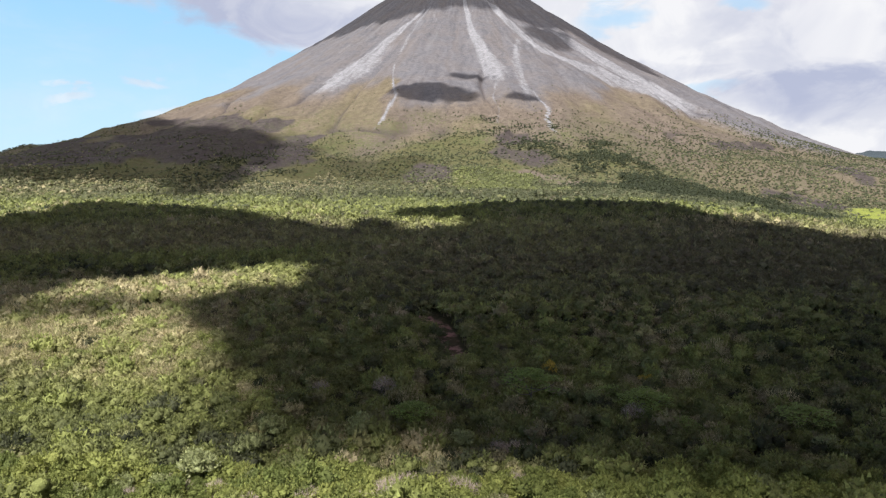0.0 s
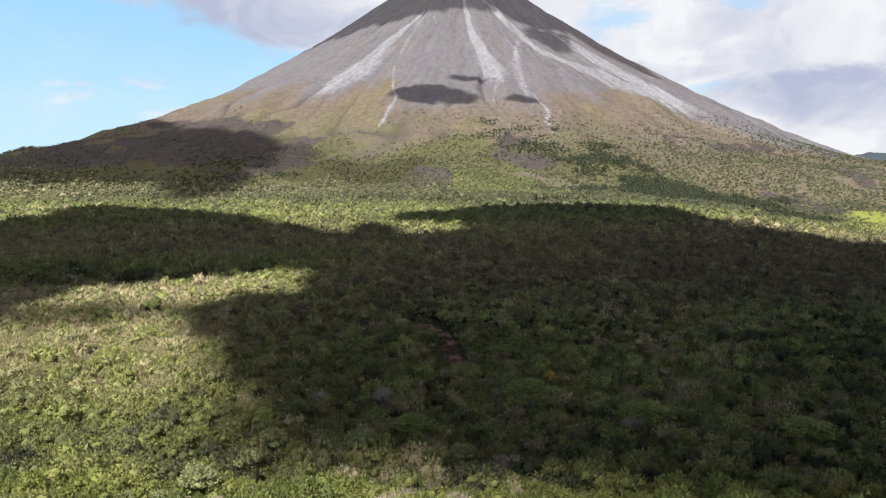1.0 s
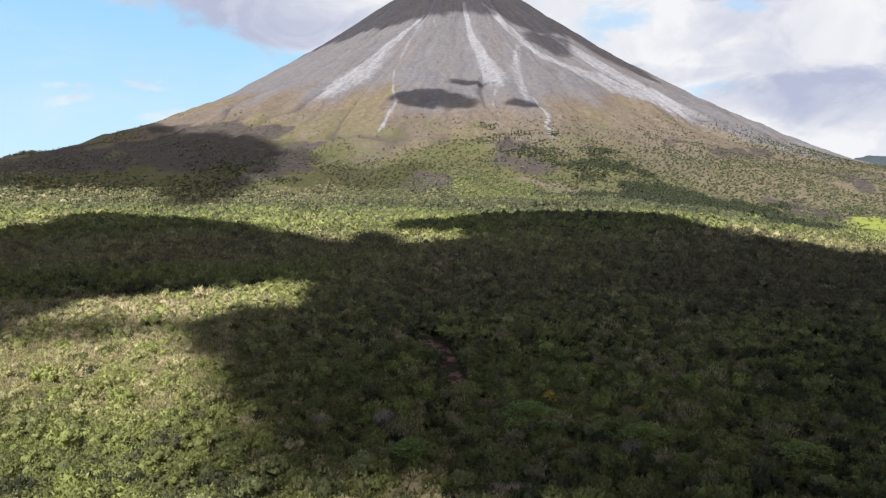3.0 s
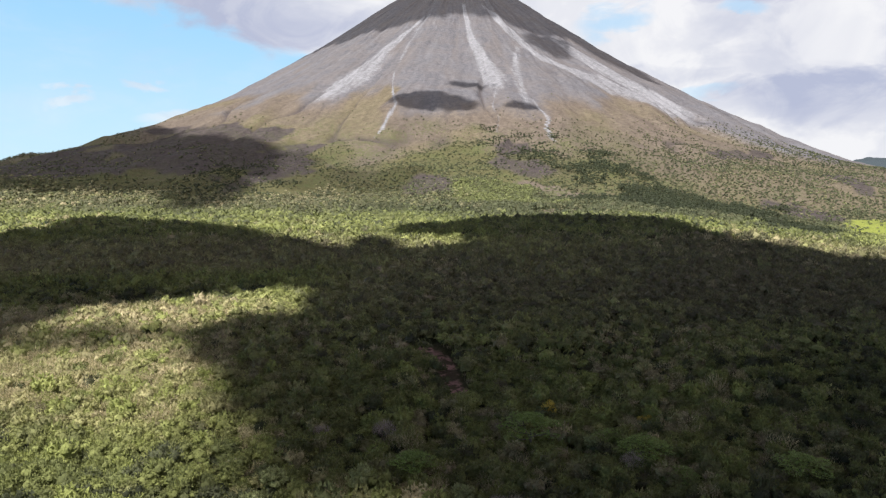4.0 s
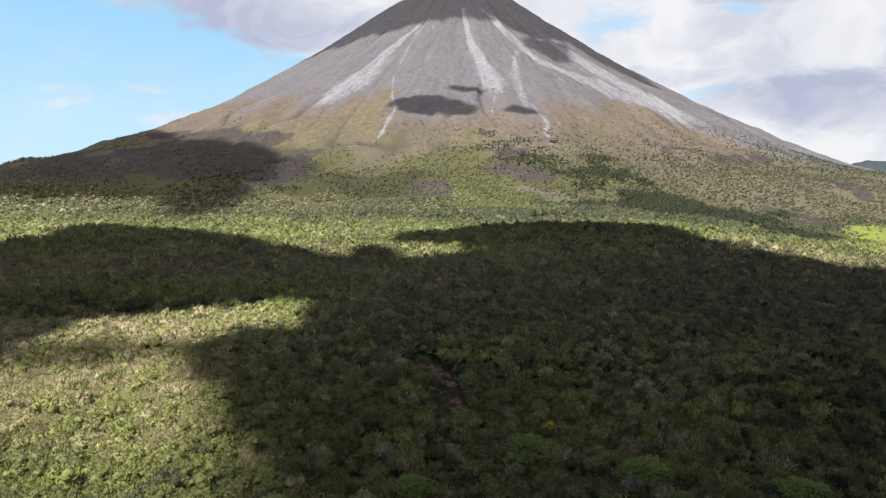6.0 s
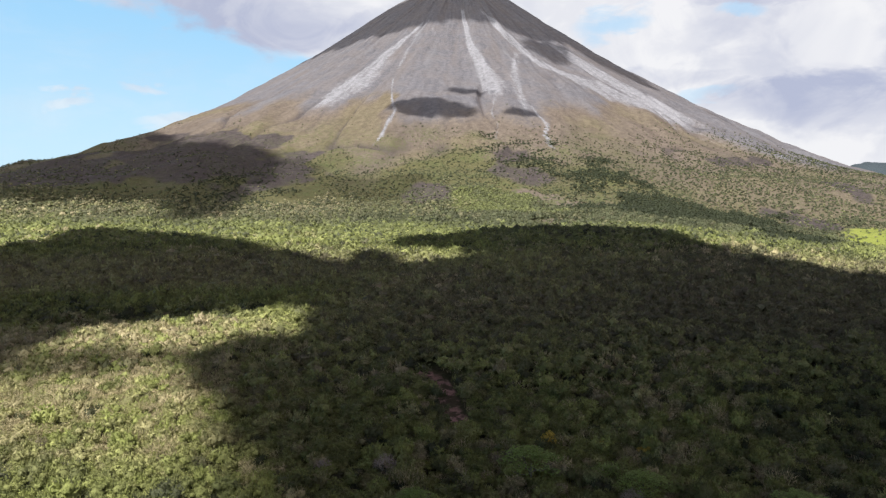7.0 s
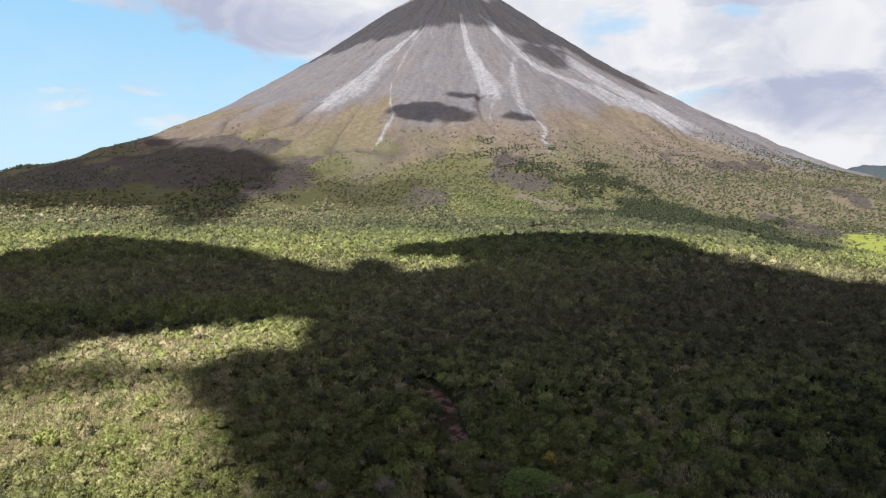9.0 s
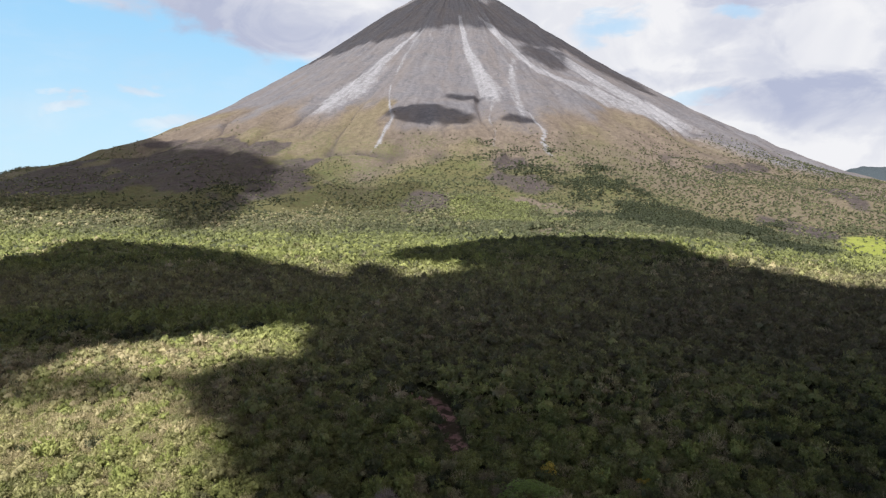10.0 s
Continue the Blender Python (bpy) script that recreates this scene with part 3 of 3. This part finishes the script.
def limbs(rng, tall, count, reach, thick):
    """Trunk and limbs of a tree with its crown's middle at the origin, tall metres (in crown radii) over the ground."""
    lean = rng.uniform(-0.12, 0.12, 2)
    path = [np.array([lean[0] * (1 - t), lean[1] * (1 - t), -tall * (1 - t)]) for t in (0, 0.3, 0.6, 0.85, 1.0)]
    pieces = [tube(path, [thick * 1.35, thick, thick * 0.85, thick * 0.65, thick * 0.3], 6)]
    for k in range(count):
        a = 2.4 * k + rng.uniform(-0.4, 0.4)
        p0 = path[2] * (1 - k / count * 0.8)
        end = np.array([math.cos(a) * reach, math.sin(a) * reach, rng.uniform(-0.05, 0.35)])
        mid = p0 * 0.45 + end * 0.55 + (0, 0, -0.08)
        pieces.append(tube([p0, mid, end], [thick * 0.5, thick * 0.3, thick * 0.1], 4))
    return joined(pieces)


def make_wood_plan():
    """Where the trees stand: x, y, crown radius, tint, dryness. Tint and dryness also carry some painted light, shade
    and haze.
    """
    rng = np.random.default_rng(11)
    out = []
    for near, far, step in ((184, 330, 4.5), (330, 620, 4.8), (620, 1000, 5.1), (1000, 2150, 5.5)):
        w = 0.74 * far + 60
        gx, gy = np.meshgrid(np.arange(-w, w, step), np.arange(near, far, step))
        x = (gx + rng.uniform(-0.45, 0.45, gx.shape) * step).ravel()
        y = (gy + rng.uniform(-0.45, 0.45, gx.shape) * step).ravel()
        keep = (np.abs(x) < 0.69 * y + 12) & (y >= near) & (y < far)
        keep &= rng.uniform(size=x.shape) < woodiness(x, y) * (1 - smooth(0.2, 0.6, meadows(x, y))) * (1 - smooth(0.06, 0.3, scars(x, y)))
        x, y = x[keep], y[keep]
        rad = step * 0.92 * np.exp(0.30 * rng.normal(size=x.shape))
        big = rng.uniform(size=x.shape) < 0.03
        rad = np.clip(np.where(big, rad * 1.4, rad), 1.8, 9.0)
        patch = fbm(x, y, 120, 141, 4)
        r, _ = polar(x, y)
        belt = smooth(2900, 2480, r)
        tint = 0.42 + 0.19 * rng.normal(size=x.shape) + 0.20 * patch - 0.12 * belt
        # the sunlit patch: beige crowns, and tint raised to paint it brighter
        lit_dry_patch = smooth(20, -140, x + 0.12 * y) * smooth(270, 340, y) * smooth(640, 550, y)
        tint = tint + 0.22 * lit_dry_patch
        # more dry crowns; those beyond 430 m partly paint in the haze's grey
        lean = 0.8 * fbm(x, y, 150, 143, 3) + 1.15 * lit_dry_patch + 0.40 * smooth(430, 640, y) * smooth(-170, -60, x) + 0.30 * smooth(340, 300, y) * smooth(60, -20, x)
        dry = smooth(0.62, 0.95, rng.uniform(size=x.shape) * 0.72 + 0.26 * lean + 0.03)
        rad = rad * (1 - 0.32 * belt)
        dry = dry * (1 - 0.75 * smooth(3150, 2950, r) * smooth(-420, -100, x)) * (1 - dark_wood(x, y))
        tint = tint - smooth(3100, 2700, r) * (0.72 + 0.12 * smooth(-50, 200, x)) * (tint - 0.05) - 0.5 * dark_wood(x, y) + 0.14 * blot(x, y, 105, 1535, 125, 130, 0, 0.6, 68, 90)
        # under the far cloud shadows the crowns are painted greyer and darker
        far_shade = smooth(400, 620, y) * smooth(980, 820, y) * np.maximum(smooth(-170, -60, x), smooth(680, 760, y))
        dry, tint = np.maximum(dry, (0.34 + 0.14 * smooth(-60, -250, x)) * far_shade), tint - 0.16 * far_shade
        dry = np.maximum(dry, rng.uniform(-0.15, 0.85, x.shape) * np.maximum(lit_dry_patch, 0.7 * belt * smooth(-60, -300, x)))
        # to the right the cloud's deeper shade is put into the crowns' tint
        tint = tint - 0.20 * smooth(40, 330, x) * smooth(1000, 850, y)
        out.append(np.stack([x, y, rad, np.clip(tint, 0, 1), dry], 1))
    return np.concatenate(out)


PLAN = make_wood_plan()
rng = np.random.default_rng(5)

# single trees: the stand that lies nearest the camera's climb
NEAR = (PLAN[:, 1] < 250) & (PLAN[:, 1] > 190) & (np.abs(PLAN[:, 0]) < 0.66 * PLAN[:, 1] + 4)
order = np.argsort(PLAN[:, 1] + 1e6 * ~NEAR)[:300]
IS_NEAR = np.zeros(len(PLAN), bool)
IS_NEAR[order] = NEAR[order]


def tree_kind(name, label, seeds, make_crown, mat, tall, reach, thick):
    """Patterns of one kind of tree, one metre in crown radius, each an Empty with its trunk and crown."""
    kinds = []
    for seed in seeds:
        g = np.random.default_rng(seed)
        root = tagged(new(name), label, "tree", "trees of the near wood")
        for part_name, (v, f), m in (("trunk", limbs(g, tall, 5, reach, thick), BARK), ("crown", make_crown(g), mat)):
            ob = new(part_name, mesh_of(part_name, v + (0, 0, tall), f, [m], None, True))
            ob.parent = root
        kinds.append(root)
    return kinds


def leafy(g):
    lob = lobes_round(g, 9)
    hearts = [core(g, 0.8, 0.74 * r, 0.16, -0.6) for _, r in lob]
    return joined([(v + c, f) for (v, f), (c, _) in zip(hearts, lob)] + [leaves(g, lob, 950, 0.072)])


def bare(g):
    return joined([twigs(g, 900, 0.010)])


def feathery(g):
    lob = lobes_flat(g, 22)
    return leaves(g, lob, 2300, 0.040, 0.10, 0.30)


BROAD = tree_kind("broadleaf_tree", "green broadleaf tree with a lumpy rounded crown", range(40, 47), leafy, CROWN_GREEN, 1.75, 0.55, 0.06)
PALE = tree_kind("pale_tree", "broadleaf tree with pale silvery-green leaves", (50, 51), leafy, CROWN_PALE, 1.9, 0.55, 0.06)
BARE = tree_kind("leafless_tree", "leafless grey-brown tree with a haze of fine twigs", (60, 61, 62), bare, TWIGS, 1.8, 0.75, 0.05)
UMBRELLA = tree_kind("umbrella_tree", "tall tree with a broad flat feathery green crown", (70, 71), feathery, CROWN_FERN, 1.0, 0.8, 0.035)
GOLD = tree_kind("golden_tree", "tree with a yellow-gold flowering crown", (80, 81), leafy, CROWN_GOLD, 1.8, 0.55, 0.06)


def stand(kind, x, y, size, turn, crown, tall=1.8):
    """A tree of the given crown radius, the middle of its crown some metres over the ground."""
    up = rng.uniform(0.9, 1.12)
    m = Matrix.Translation((x, y, float(height(x, y)) + min(crown - tall * size * up, -0.3))) @ Matrix.Rotation(turn, 4, "Z")
    ob = copy_thing(kind, m)
    ob.scale = (size, size, size * up)
    return ob


for x, y, size, tint, dry in PLAN[IS_NEAR]:
    if dry > 0.55:
        k = BARE[int(rng.integers(3))]
    elif rng.uniform() < 0.035:
        k = PALE[int(rng.integers(2))]
    else:
        k = BROAD[int(rng.integers(7))]
    stand(k, x, y, size, rng.uniform(0, 6.28), 4.4 + 0.45 * size)

# trees that stand out further in
SINGLE = [
    (UMBRELLA, 40, 302, 16.0), (UMBRELLA, 77, 303, 10.0), (UMBRELLA, 86, 284, 13.0), (UMBRELLA, -12, 268, 11.0), (UMBRELLA, 95, 266, 9.0), (UMBRELLA, 146, 269, 13.0),
    (GOLD, 54, 344, 5.7), (GOLD, 82, 340, 4.6), (GOLD, 102, 334, 4.0), (GOLD, -27, 377, 3.6), (GOLD, 138, 585, 4.4),
    (PALE, -65, 252, 6.2), (PALE, -31, 253, 7.0), (PALE, 7, 242, 5.8), (PALE, -45, 233, 4.8), (PALE, 66, 295, 5.0), (PALE, 74, 293, 4.6), (PALE, 141, 243, 5.6),
    (PALE, -78, 209, 7.4), (PALE, -85, 198, 4.8), (PALE, -97, 199, 4.2), (PALE, -68, 226, 6.6),
    (BARE, -56, 308, 4.8), (BARE, -27, 309, 6.2), (BARE, 20, 238, 4.2), (BARE, 26, 237, 4.2), (BARE, 32, 238, 4.2), (BARE, -86, 270, 3.8), (BARE, -47, 236, 3.4), (BARE, -10, 237, 3.0), (BARE, 80, 277, 6.2),
]
for kind, x, y, size in SINGLE:
    wide = kind is UMBRELLA
    stand(kind[int(rng.integers(len(kind)))], x, y, size, rng.uniform(0, 6.28), 9.0 + 0.4 * size if wide else 6.5 + 0.5 * size, 1.0 if wide else 1.8)
for root in BROAD + PALE + BARE + UMBRELLA + GOLD:
    for ob in (*root.children_recursive, root):
        bpy.data.objects.remove(ob)


# the rest of the wood, joined
def pattern(g, n_lobes, n_leaf, leaf, trunk):
    """A crown of a few lumpy clumps with loose sprays of leaf on them."""
    lob = lobes_round(g, n_lobes)
    lob[0] = (lob[0][0], 0.70 if n_lobes else 0.86)
    pieces = []
    for c, r in lob:
        v, f = core(g, 0.80, (0.74 if trunk else 0.86) * r, 0.18, -0.3 if trunk else 0.0)
        pieces.append((v + c, f))
    pieces.append(leaves(g, lob, n_leaf, leaf))
    if trunk:
        pieces.append(tube([(0, 0, -1.8), (0, 0, 0)], (0.07, 0.04), 3))
    return joined(pieces)


def bare_pattern(g, n, thin):
    return joined([twigs(g, n, thin), tube([(0, 0, -1.8), (0, 0, 0)], (0.06, 0.03), 3)])


def scatter(name, label, plan, patterns, bare_patterns, category="forest", lift=0.45, rise=4.2):
    verts, faces, tint, dry, n = [], [], [], [], 0
    g = np.random.default_rng(len(plan))
    z = height(plan[:, 0], plan[:, 1])
    is_bare = (plan[:, 4] > 0.5) & (g.uniform(size=len(plan)) < 0.6)
    which = np.where(is_bare, len(patterns) + g.integers(len(bare_patterns), size=len(plan)), g.integers(len(patterns), size=len(plan)))
    turn = g.uniform(0, 2 * np.pi, len(plan))
    tall = g.uniform(0.85, 1.2, len(plan))
    for k, (v, f) in enumerate(patterns + bare_patterns):
        i = np.nonzero(which == k)[0]
        if not len(i):
            continue
        s, c, r = np.sin(turn[i]), np.cos(turn[i]), plan[i, 2]
        out = np.empty((len(i), len(v), 3), np.float32)
        out[:, :, 0] = (v[None, :, 0] * c[:, None] - v[None, :, 1] * s[:, None]) * r[:, None] + plan[i, 0][:, None]
        out[:, :, 1] = (v[None, :, 0] * s[:, None] + v[None, :, 1] * c[:, None]) * r[:, None] + plan[i, 1][:, None]
        out[:, :, 2] = v[None, :, 2] * (r * tall[i])[:, None] + (z[i] + rise + lift * r * tall[i])[:, None]
        verts.append(out.reshape(-1, 3))
        faces.append((f[None] + (n + np.arange(len(i)) * len(v))[:, None, None]).reshape(-1, 3))
        tint.append(np.repeat(plan[i, 3], len(v)))
        dry.append(np.repeat(np.where(is_bare[i], 1.0, plan[i, 4] * 0.9), len(v)))
        n += len(i) * len(v)
    ob = new(name, mesh_of(name, np.concatenate(verts), np.concatenate(faces), [FOLIAGE],
                           {"tint": np.concatenate(tint), "dry": np.concatenate(dry)}, True))
    return tagged(ob, label, category, kind="stuff")


g = np.random.default_rng(9)
rest = PLAN[~IS_NEAR]
b0, b1 = rest[:, 1] < 420, (rest[:, 1] >= 420) & (rest[:, 1] < 640)
b2, b3 = (rest[:, 1] >= 640) & (rest[:, 1] < 1000), rest[:, 1] >= 1000
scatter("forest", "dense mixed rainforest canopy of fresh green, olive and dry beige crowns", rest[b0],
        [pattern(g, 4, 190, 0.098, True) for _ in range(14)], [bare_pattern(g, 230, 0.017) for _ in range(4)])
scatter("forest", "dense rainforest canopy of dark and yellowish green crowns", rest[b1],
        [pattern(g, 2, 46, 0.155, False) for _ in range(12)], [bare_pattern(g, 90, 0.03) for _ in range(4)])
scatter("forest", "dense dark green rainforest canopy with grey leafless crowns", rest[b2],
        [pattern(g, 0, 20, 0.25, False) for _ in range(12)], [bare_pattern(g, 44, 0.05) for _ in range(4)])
# the wood goes on under and behind the climb
q = np.random.default_rng(31)
gx, gy = np.meshgrid(np.arange(-260, 260, 9.0), np.arange(-200, 182, 9.0))
around = np.stack([(gx + q.uniform(-3, 3, gx.shape)).ravel(), (gy + q.uniform(-3, 3, gx.shape)).ravel(), q.uniform(4.4, 6.6, gx.size),
                   np.clip(0.4 + 0.2 * q.normal(size=gx.size), 0, 1), (q.uniform(size=gx.size) < 0.15) * 0.9], 1)
scatter("forest", "green rainforest canopy below the viewpoint", around, [pattern(g, 2, 14, 0.2, False) for _ in range(8)], [bare_pattern(g, 30, 0.04)])
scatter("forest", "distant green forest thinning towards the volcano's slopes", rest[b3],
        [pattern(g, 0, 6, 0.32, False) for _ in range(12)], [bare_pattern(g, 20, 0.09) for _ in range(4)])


def make_bush_plan():
    q = np.random.default_rng(21)
    n = 84000
    x, y = q.uniform(-1700, 1900, n), q.uniform(1150, 2750, n)
    r, a = polar(x, y)
    keep = (np.abs(x) < 0.72 * y) & (r > 1500) & (r < 2850)
    thicket = np.maximum(blot(x, y, 215, 1990, 130, 230, 12, 0.9, 66, 70), 0.9 * dark_wood(x, y))
    thicket = np.maximum(thicket, 0.8 * blot(x, y, -470, 1560, 110, 330, 12, 0.9, 67, 80))
    thick = smooth(-0.25, 0.75, fbm(x, y, 190, 151, 4) + 0.5 * smooth(1800, 2350, r) + 0.5 * smooth(0.1, 0.3, a)) * smooth(1560, 2050, r) + 0.02
    thick = np.maximum(thick, thicket)
    keep &= q.uniform(size=n) < thick * (1 - 0.8 * meadows(x, y)) * (1 - 0.65 * np.maximum(rubble(x, y), lava_fields(x, y)))
    x, y, r, thicket = x[keep], y[keep], r[keep], thicket[keep]
    size = 2.15 * np.exp(0.42 * q.normal(size=len(x))) * (1 + 0.45 * smooth(0.1, 0.3, a[keep])) * (1 + 0.7 * smooth(1900, 2400, r)) * (1 + 0.6 * thicket)
    size = np.clip(size, 0.8, 4.2)
    tint = np.clip(0.03 + 0.06 * q.normal(size=len(x)) + 0.06 * smooth(1900, 2400, r) - 0.12 * thicket, 0, 1)
    return np.stack([x, y, size, tint, np.where(q.uniform(size=len(x)) < 0.16, 0.25, 0.0)], 1)


scatter("bushes", "dark green bushes dotted over the grassy lower slopes", make_bush_plan(),
        [pattern(g, 0, 1, 0.4, False) for _ in range(8)], [bare_pattern(g, 14, 0.1)], "bushes", 0.3, 0.2)
# ---------------------------------------------------------------- clouds between the sun and the land
CLOUD_BASE = 1950.0


def depth_in(x, y, ovals):
    """How many metres inside the joined ovals (middle x, y, half axes, turn) a place of the land lies."""
    deep = np.full(np.shape(x), -1e4)
    for cx, cy, ax, ay, turn in ovals:
        c, s = math.cos(radians(turn)), math.sin(radians(turn))
        u, v = ((x - cx) * c + (y - cy) * s) / ax, (-(x - cx) * s + (y - cy) * c) / ay
        deep = np.maximum(deep, (1 - np.hypot(u, v)) * min(ax, ay))
    return deep


def bounds(ovals, margin):
    xs = [o[0] + s * (max(o[2], o[3]) + margin) for o in ovals for s in (-1, 1)]
    ys = [o[1] + s * (max(o[2], o[3]) + margin) for o in ovals for s in (-1, 1)]
    return min(xs), max(xs), min(ys), max(ys)


def cloud(ovals, puff, label, seed, ragged=0.8):
    """A heap of puffs that stands sunward of the given ovals of land."""
    q = np.random.default_rng(seed)
    x0, x1, y0, y1 = bounds(ovals, puff)
    step = puff * 0.72
    gx, gy = np.meshgrid(np.arange(x0, x1, step), np.arange(y0, y1, step))
    x = (gx + q.uniform(-0.4, 0.4, gx.shape) * step).ravel()
    y = (gy + q.uniform(-0.4, 0.4, gx.shape) * step).ravel()
    deep = depth_in(x, y, ovals) + ragged * puff * fbm(x, y, 2.6 * puff, seed, 4, 0.65)
    keep = deep > 0.25 * puff
    x, y, deep = x[keep], y[keep], deep[keep]
    size = puff * np.clip(0.40 + 0.8 * deep / puff, 0.36, 1.0) * q.uniform(0.85, 1.15, x.shape)
    up = (CLOUD_BASE - height(x, y)) / TO_SUN.z + np.clip(deep, 0, 150) * q.uniform(0, 1.2, x.shape)
    mid = np.stack([x, y, height(x, y)], 1) + up[:, None] * np.array(TO_SUN)
    n = len(ICO_V)
    lump = 1 + 0.10 * q.normal(size=(len(x), n, 1))
    verts = ICO_V[None] * lump * size[:, None, None] * (1, 1, 0.8) + mid[:, None]
    faces = ICO_F[None] + (np.arange(len(x)) * n)[:, None, None]
    ob = new("cloud", mesh_of("cloud", verts.reshape(-1, 3), faces.reshape(-1, 3), [VAPOUR], None, True))
    return tagged(ob, label, "cloud", "clouds drifting over the volcano")


def thin_cloud(ovals, step, rim, ragged, label, seed, most=1.0):
    """A thin lens of vapour sunward of the given ovals of land, its rim fading out over some metres."""
    x0, x1, y0, y1 = bounds(ovals, 2 * rim)
    x, y = np.meshgrid(np.arange(x0, x1, step), np.arange(y0, y1, step))
    deep = np.maximum(depth_in(x, y, ovals) + 0.45 * rim + ragged * fbm(x, y, 3.0 * ragged, seed, 4, 0.6), 0)
    base = np.stack([x, y, height(x, y)], -1) + ((CLOUD_BASE - height(x, y)) / TO_SUN.z)[..., None] * np.array(TO_SUN)
    swell = (np.sqrt(deep) * (1 + 0.3 * fbm(x, y, 60, seed + 1, 3)))[..., None]
    rows, cols = x.shape
    faces = grid_faces(rows, cols, False)
    faces = faces[deep.ravel()[faces].max(1) > 0]
    verts = np.concatenate([(base + swell * 3.0 * np.array(TO_SUN)).reshape(-1, 3), (base - swell * 1.2 * np.array(TO_SUN)).reshape(-1, 3)])
    used, back = np.unique(np.concatenate([faces, faces[:, ::-1] + rows * cols]), return_inverse=True)
    shade = np.concatenate([deep.ravel(), deep.ravel()])[used] / rim
    ob = new("cloud", mesh_of("cloud", verts[used], back.reshape(-1, 4), [THIN_VAPOUR], {"depth": np.clip(shade, 0, most)}, True))
    return tagged(ob, label, "cloud", "clouds drifting over the volcano")


cloud([(-83, 865, 26, 50, 0), (221, 692, 450, 142, -3), (52, 818, 378, 68, 17), (190, 1021, 183, 171, 21), (24, 573, 152, 275, -1), (266, 628, 245, 290, 13),
       (142, 482, 254, 282, -72), (-108, 476, 80, 70, -29), (0, 1010, 75, 70, 0), (620, 600, 300, 190, 0), (150, 340, 120, 130, 0)], 34, "broad white cumulus cloud with a ragged edge", 201, 0.6)
cloud([(-300, 881, 86, 450, 52), (-479, 748, 349, 211, -84), (-205, 690, 423, 68, 20), (-720, 760, 260, 225, 0)], 32, "long white cumulus cloud bank", 202, 0.65)
thin_cloud([(-42, 302, 58, 68, 40), (16, 371, 127, 127, 0), (125, 336, 133, 162, 51)], 7, 46, 14, "thin fraying skirt of a white cloud", 207)
thin_cloud([(-5, 262, 85, 42, 0), (120, 226, 140, 52, -8)], 7, 40, 16, "faint veil of vapour below a cloud", 208, 0.55)
thin_cloud([(-280, 468, 100, 40, 8), (-190, 490, 55, 22, 10)], 5, 34, 14, "small white scrap of cloud", 203, 0.8)
thin_cloud([(-1016, 1716, 423, 135, -9), (-773, 1821, 316, 255, -19), (-593, 1581, 80, 227, 32), (-754, 2075, 205, 308, 70), (-1278, 2279, 575, 368, -54), (-539, 1596, 89, 288, 10)],
           18, 60, 30, "thin broken white cloud sheet", 204, 0.78)
thin_cloud([(-260, 1740, 190, 110, 8), (-420, 1900, 90, 160, 10)], 12, 70, 30, "faint veil of vapour beside a cloud", 209, 0.42)
thin_cloud([(-65, 2484, 118, 76, -12), (50, 2450, 75, 56, 10), (281, 2417, 55, 32, 10), (90, 2625, 100, 26, -6)], 6, 30, 20, "small ragged white cloud", 225, 0.74)
thin_cloud([(482, 3200, 93, 131, -13), (-293, 3628, 489, 253, -14), (501, 3630, 263, 346, -224), (177, 3544, 273, 178, -30), (745, 3510, 400, 165, -61)],
           14, 75, 32, "thin white cloud beside the summit", 206, 0.62)
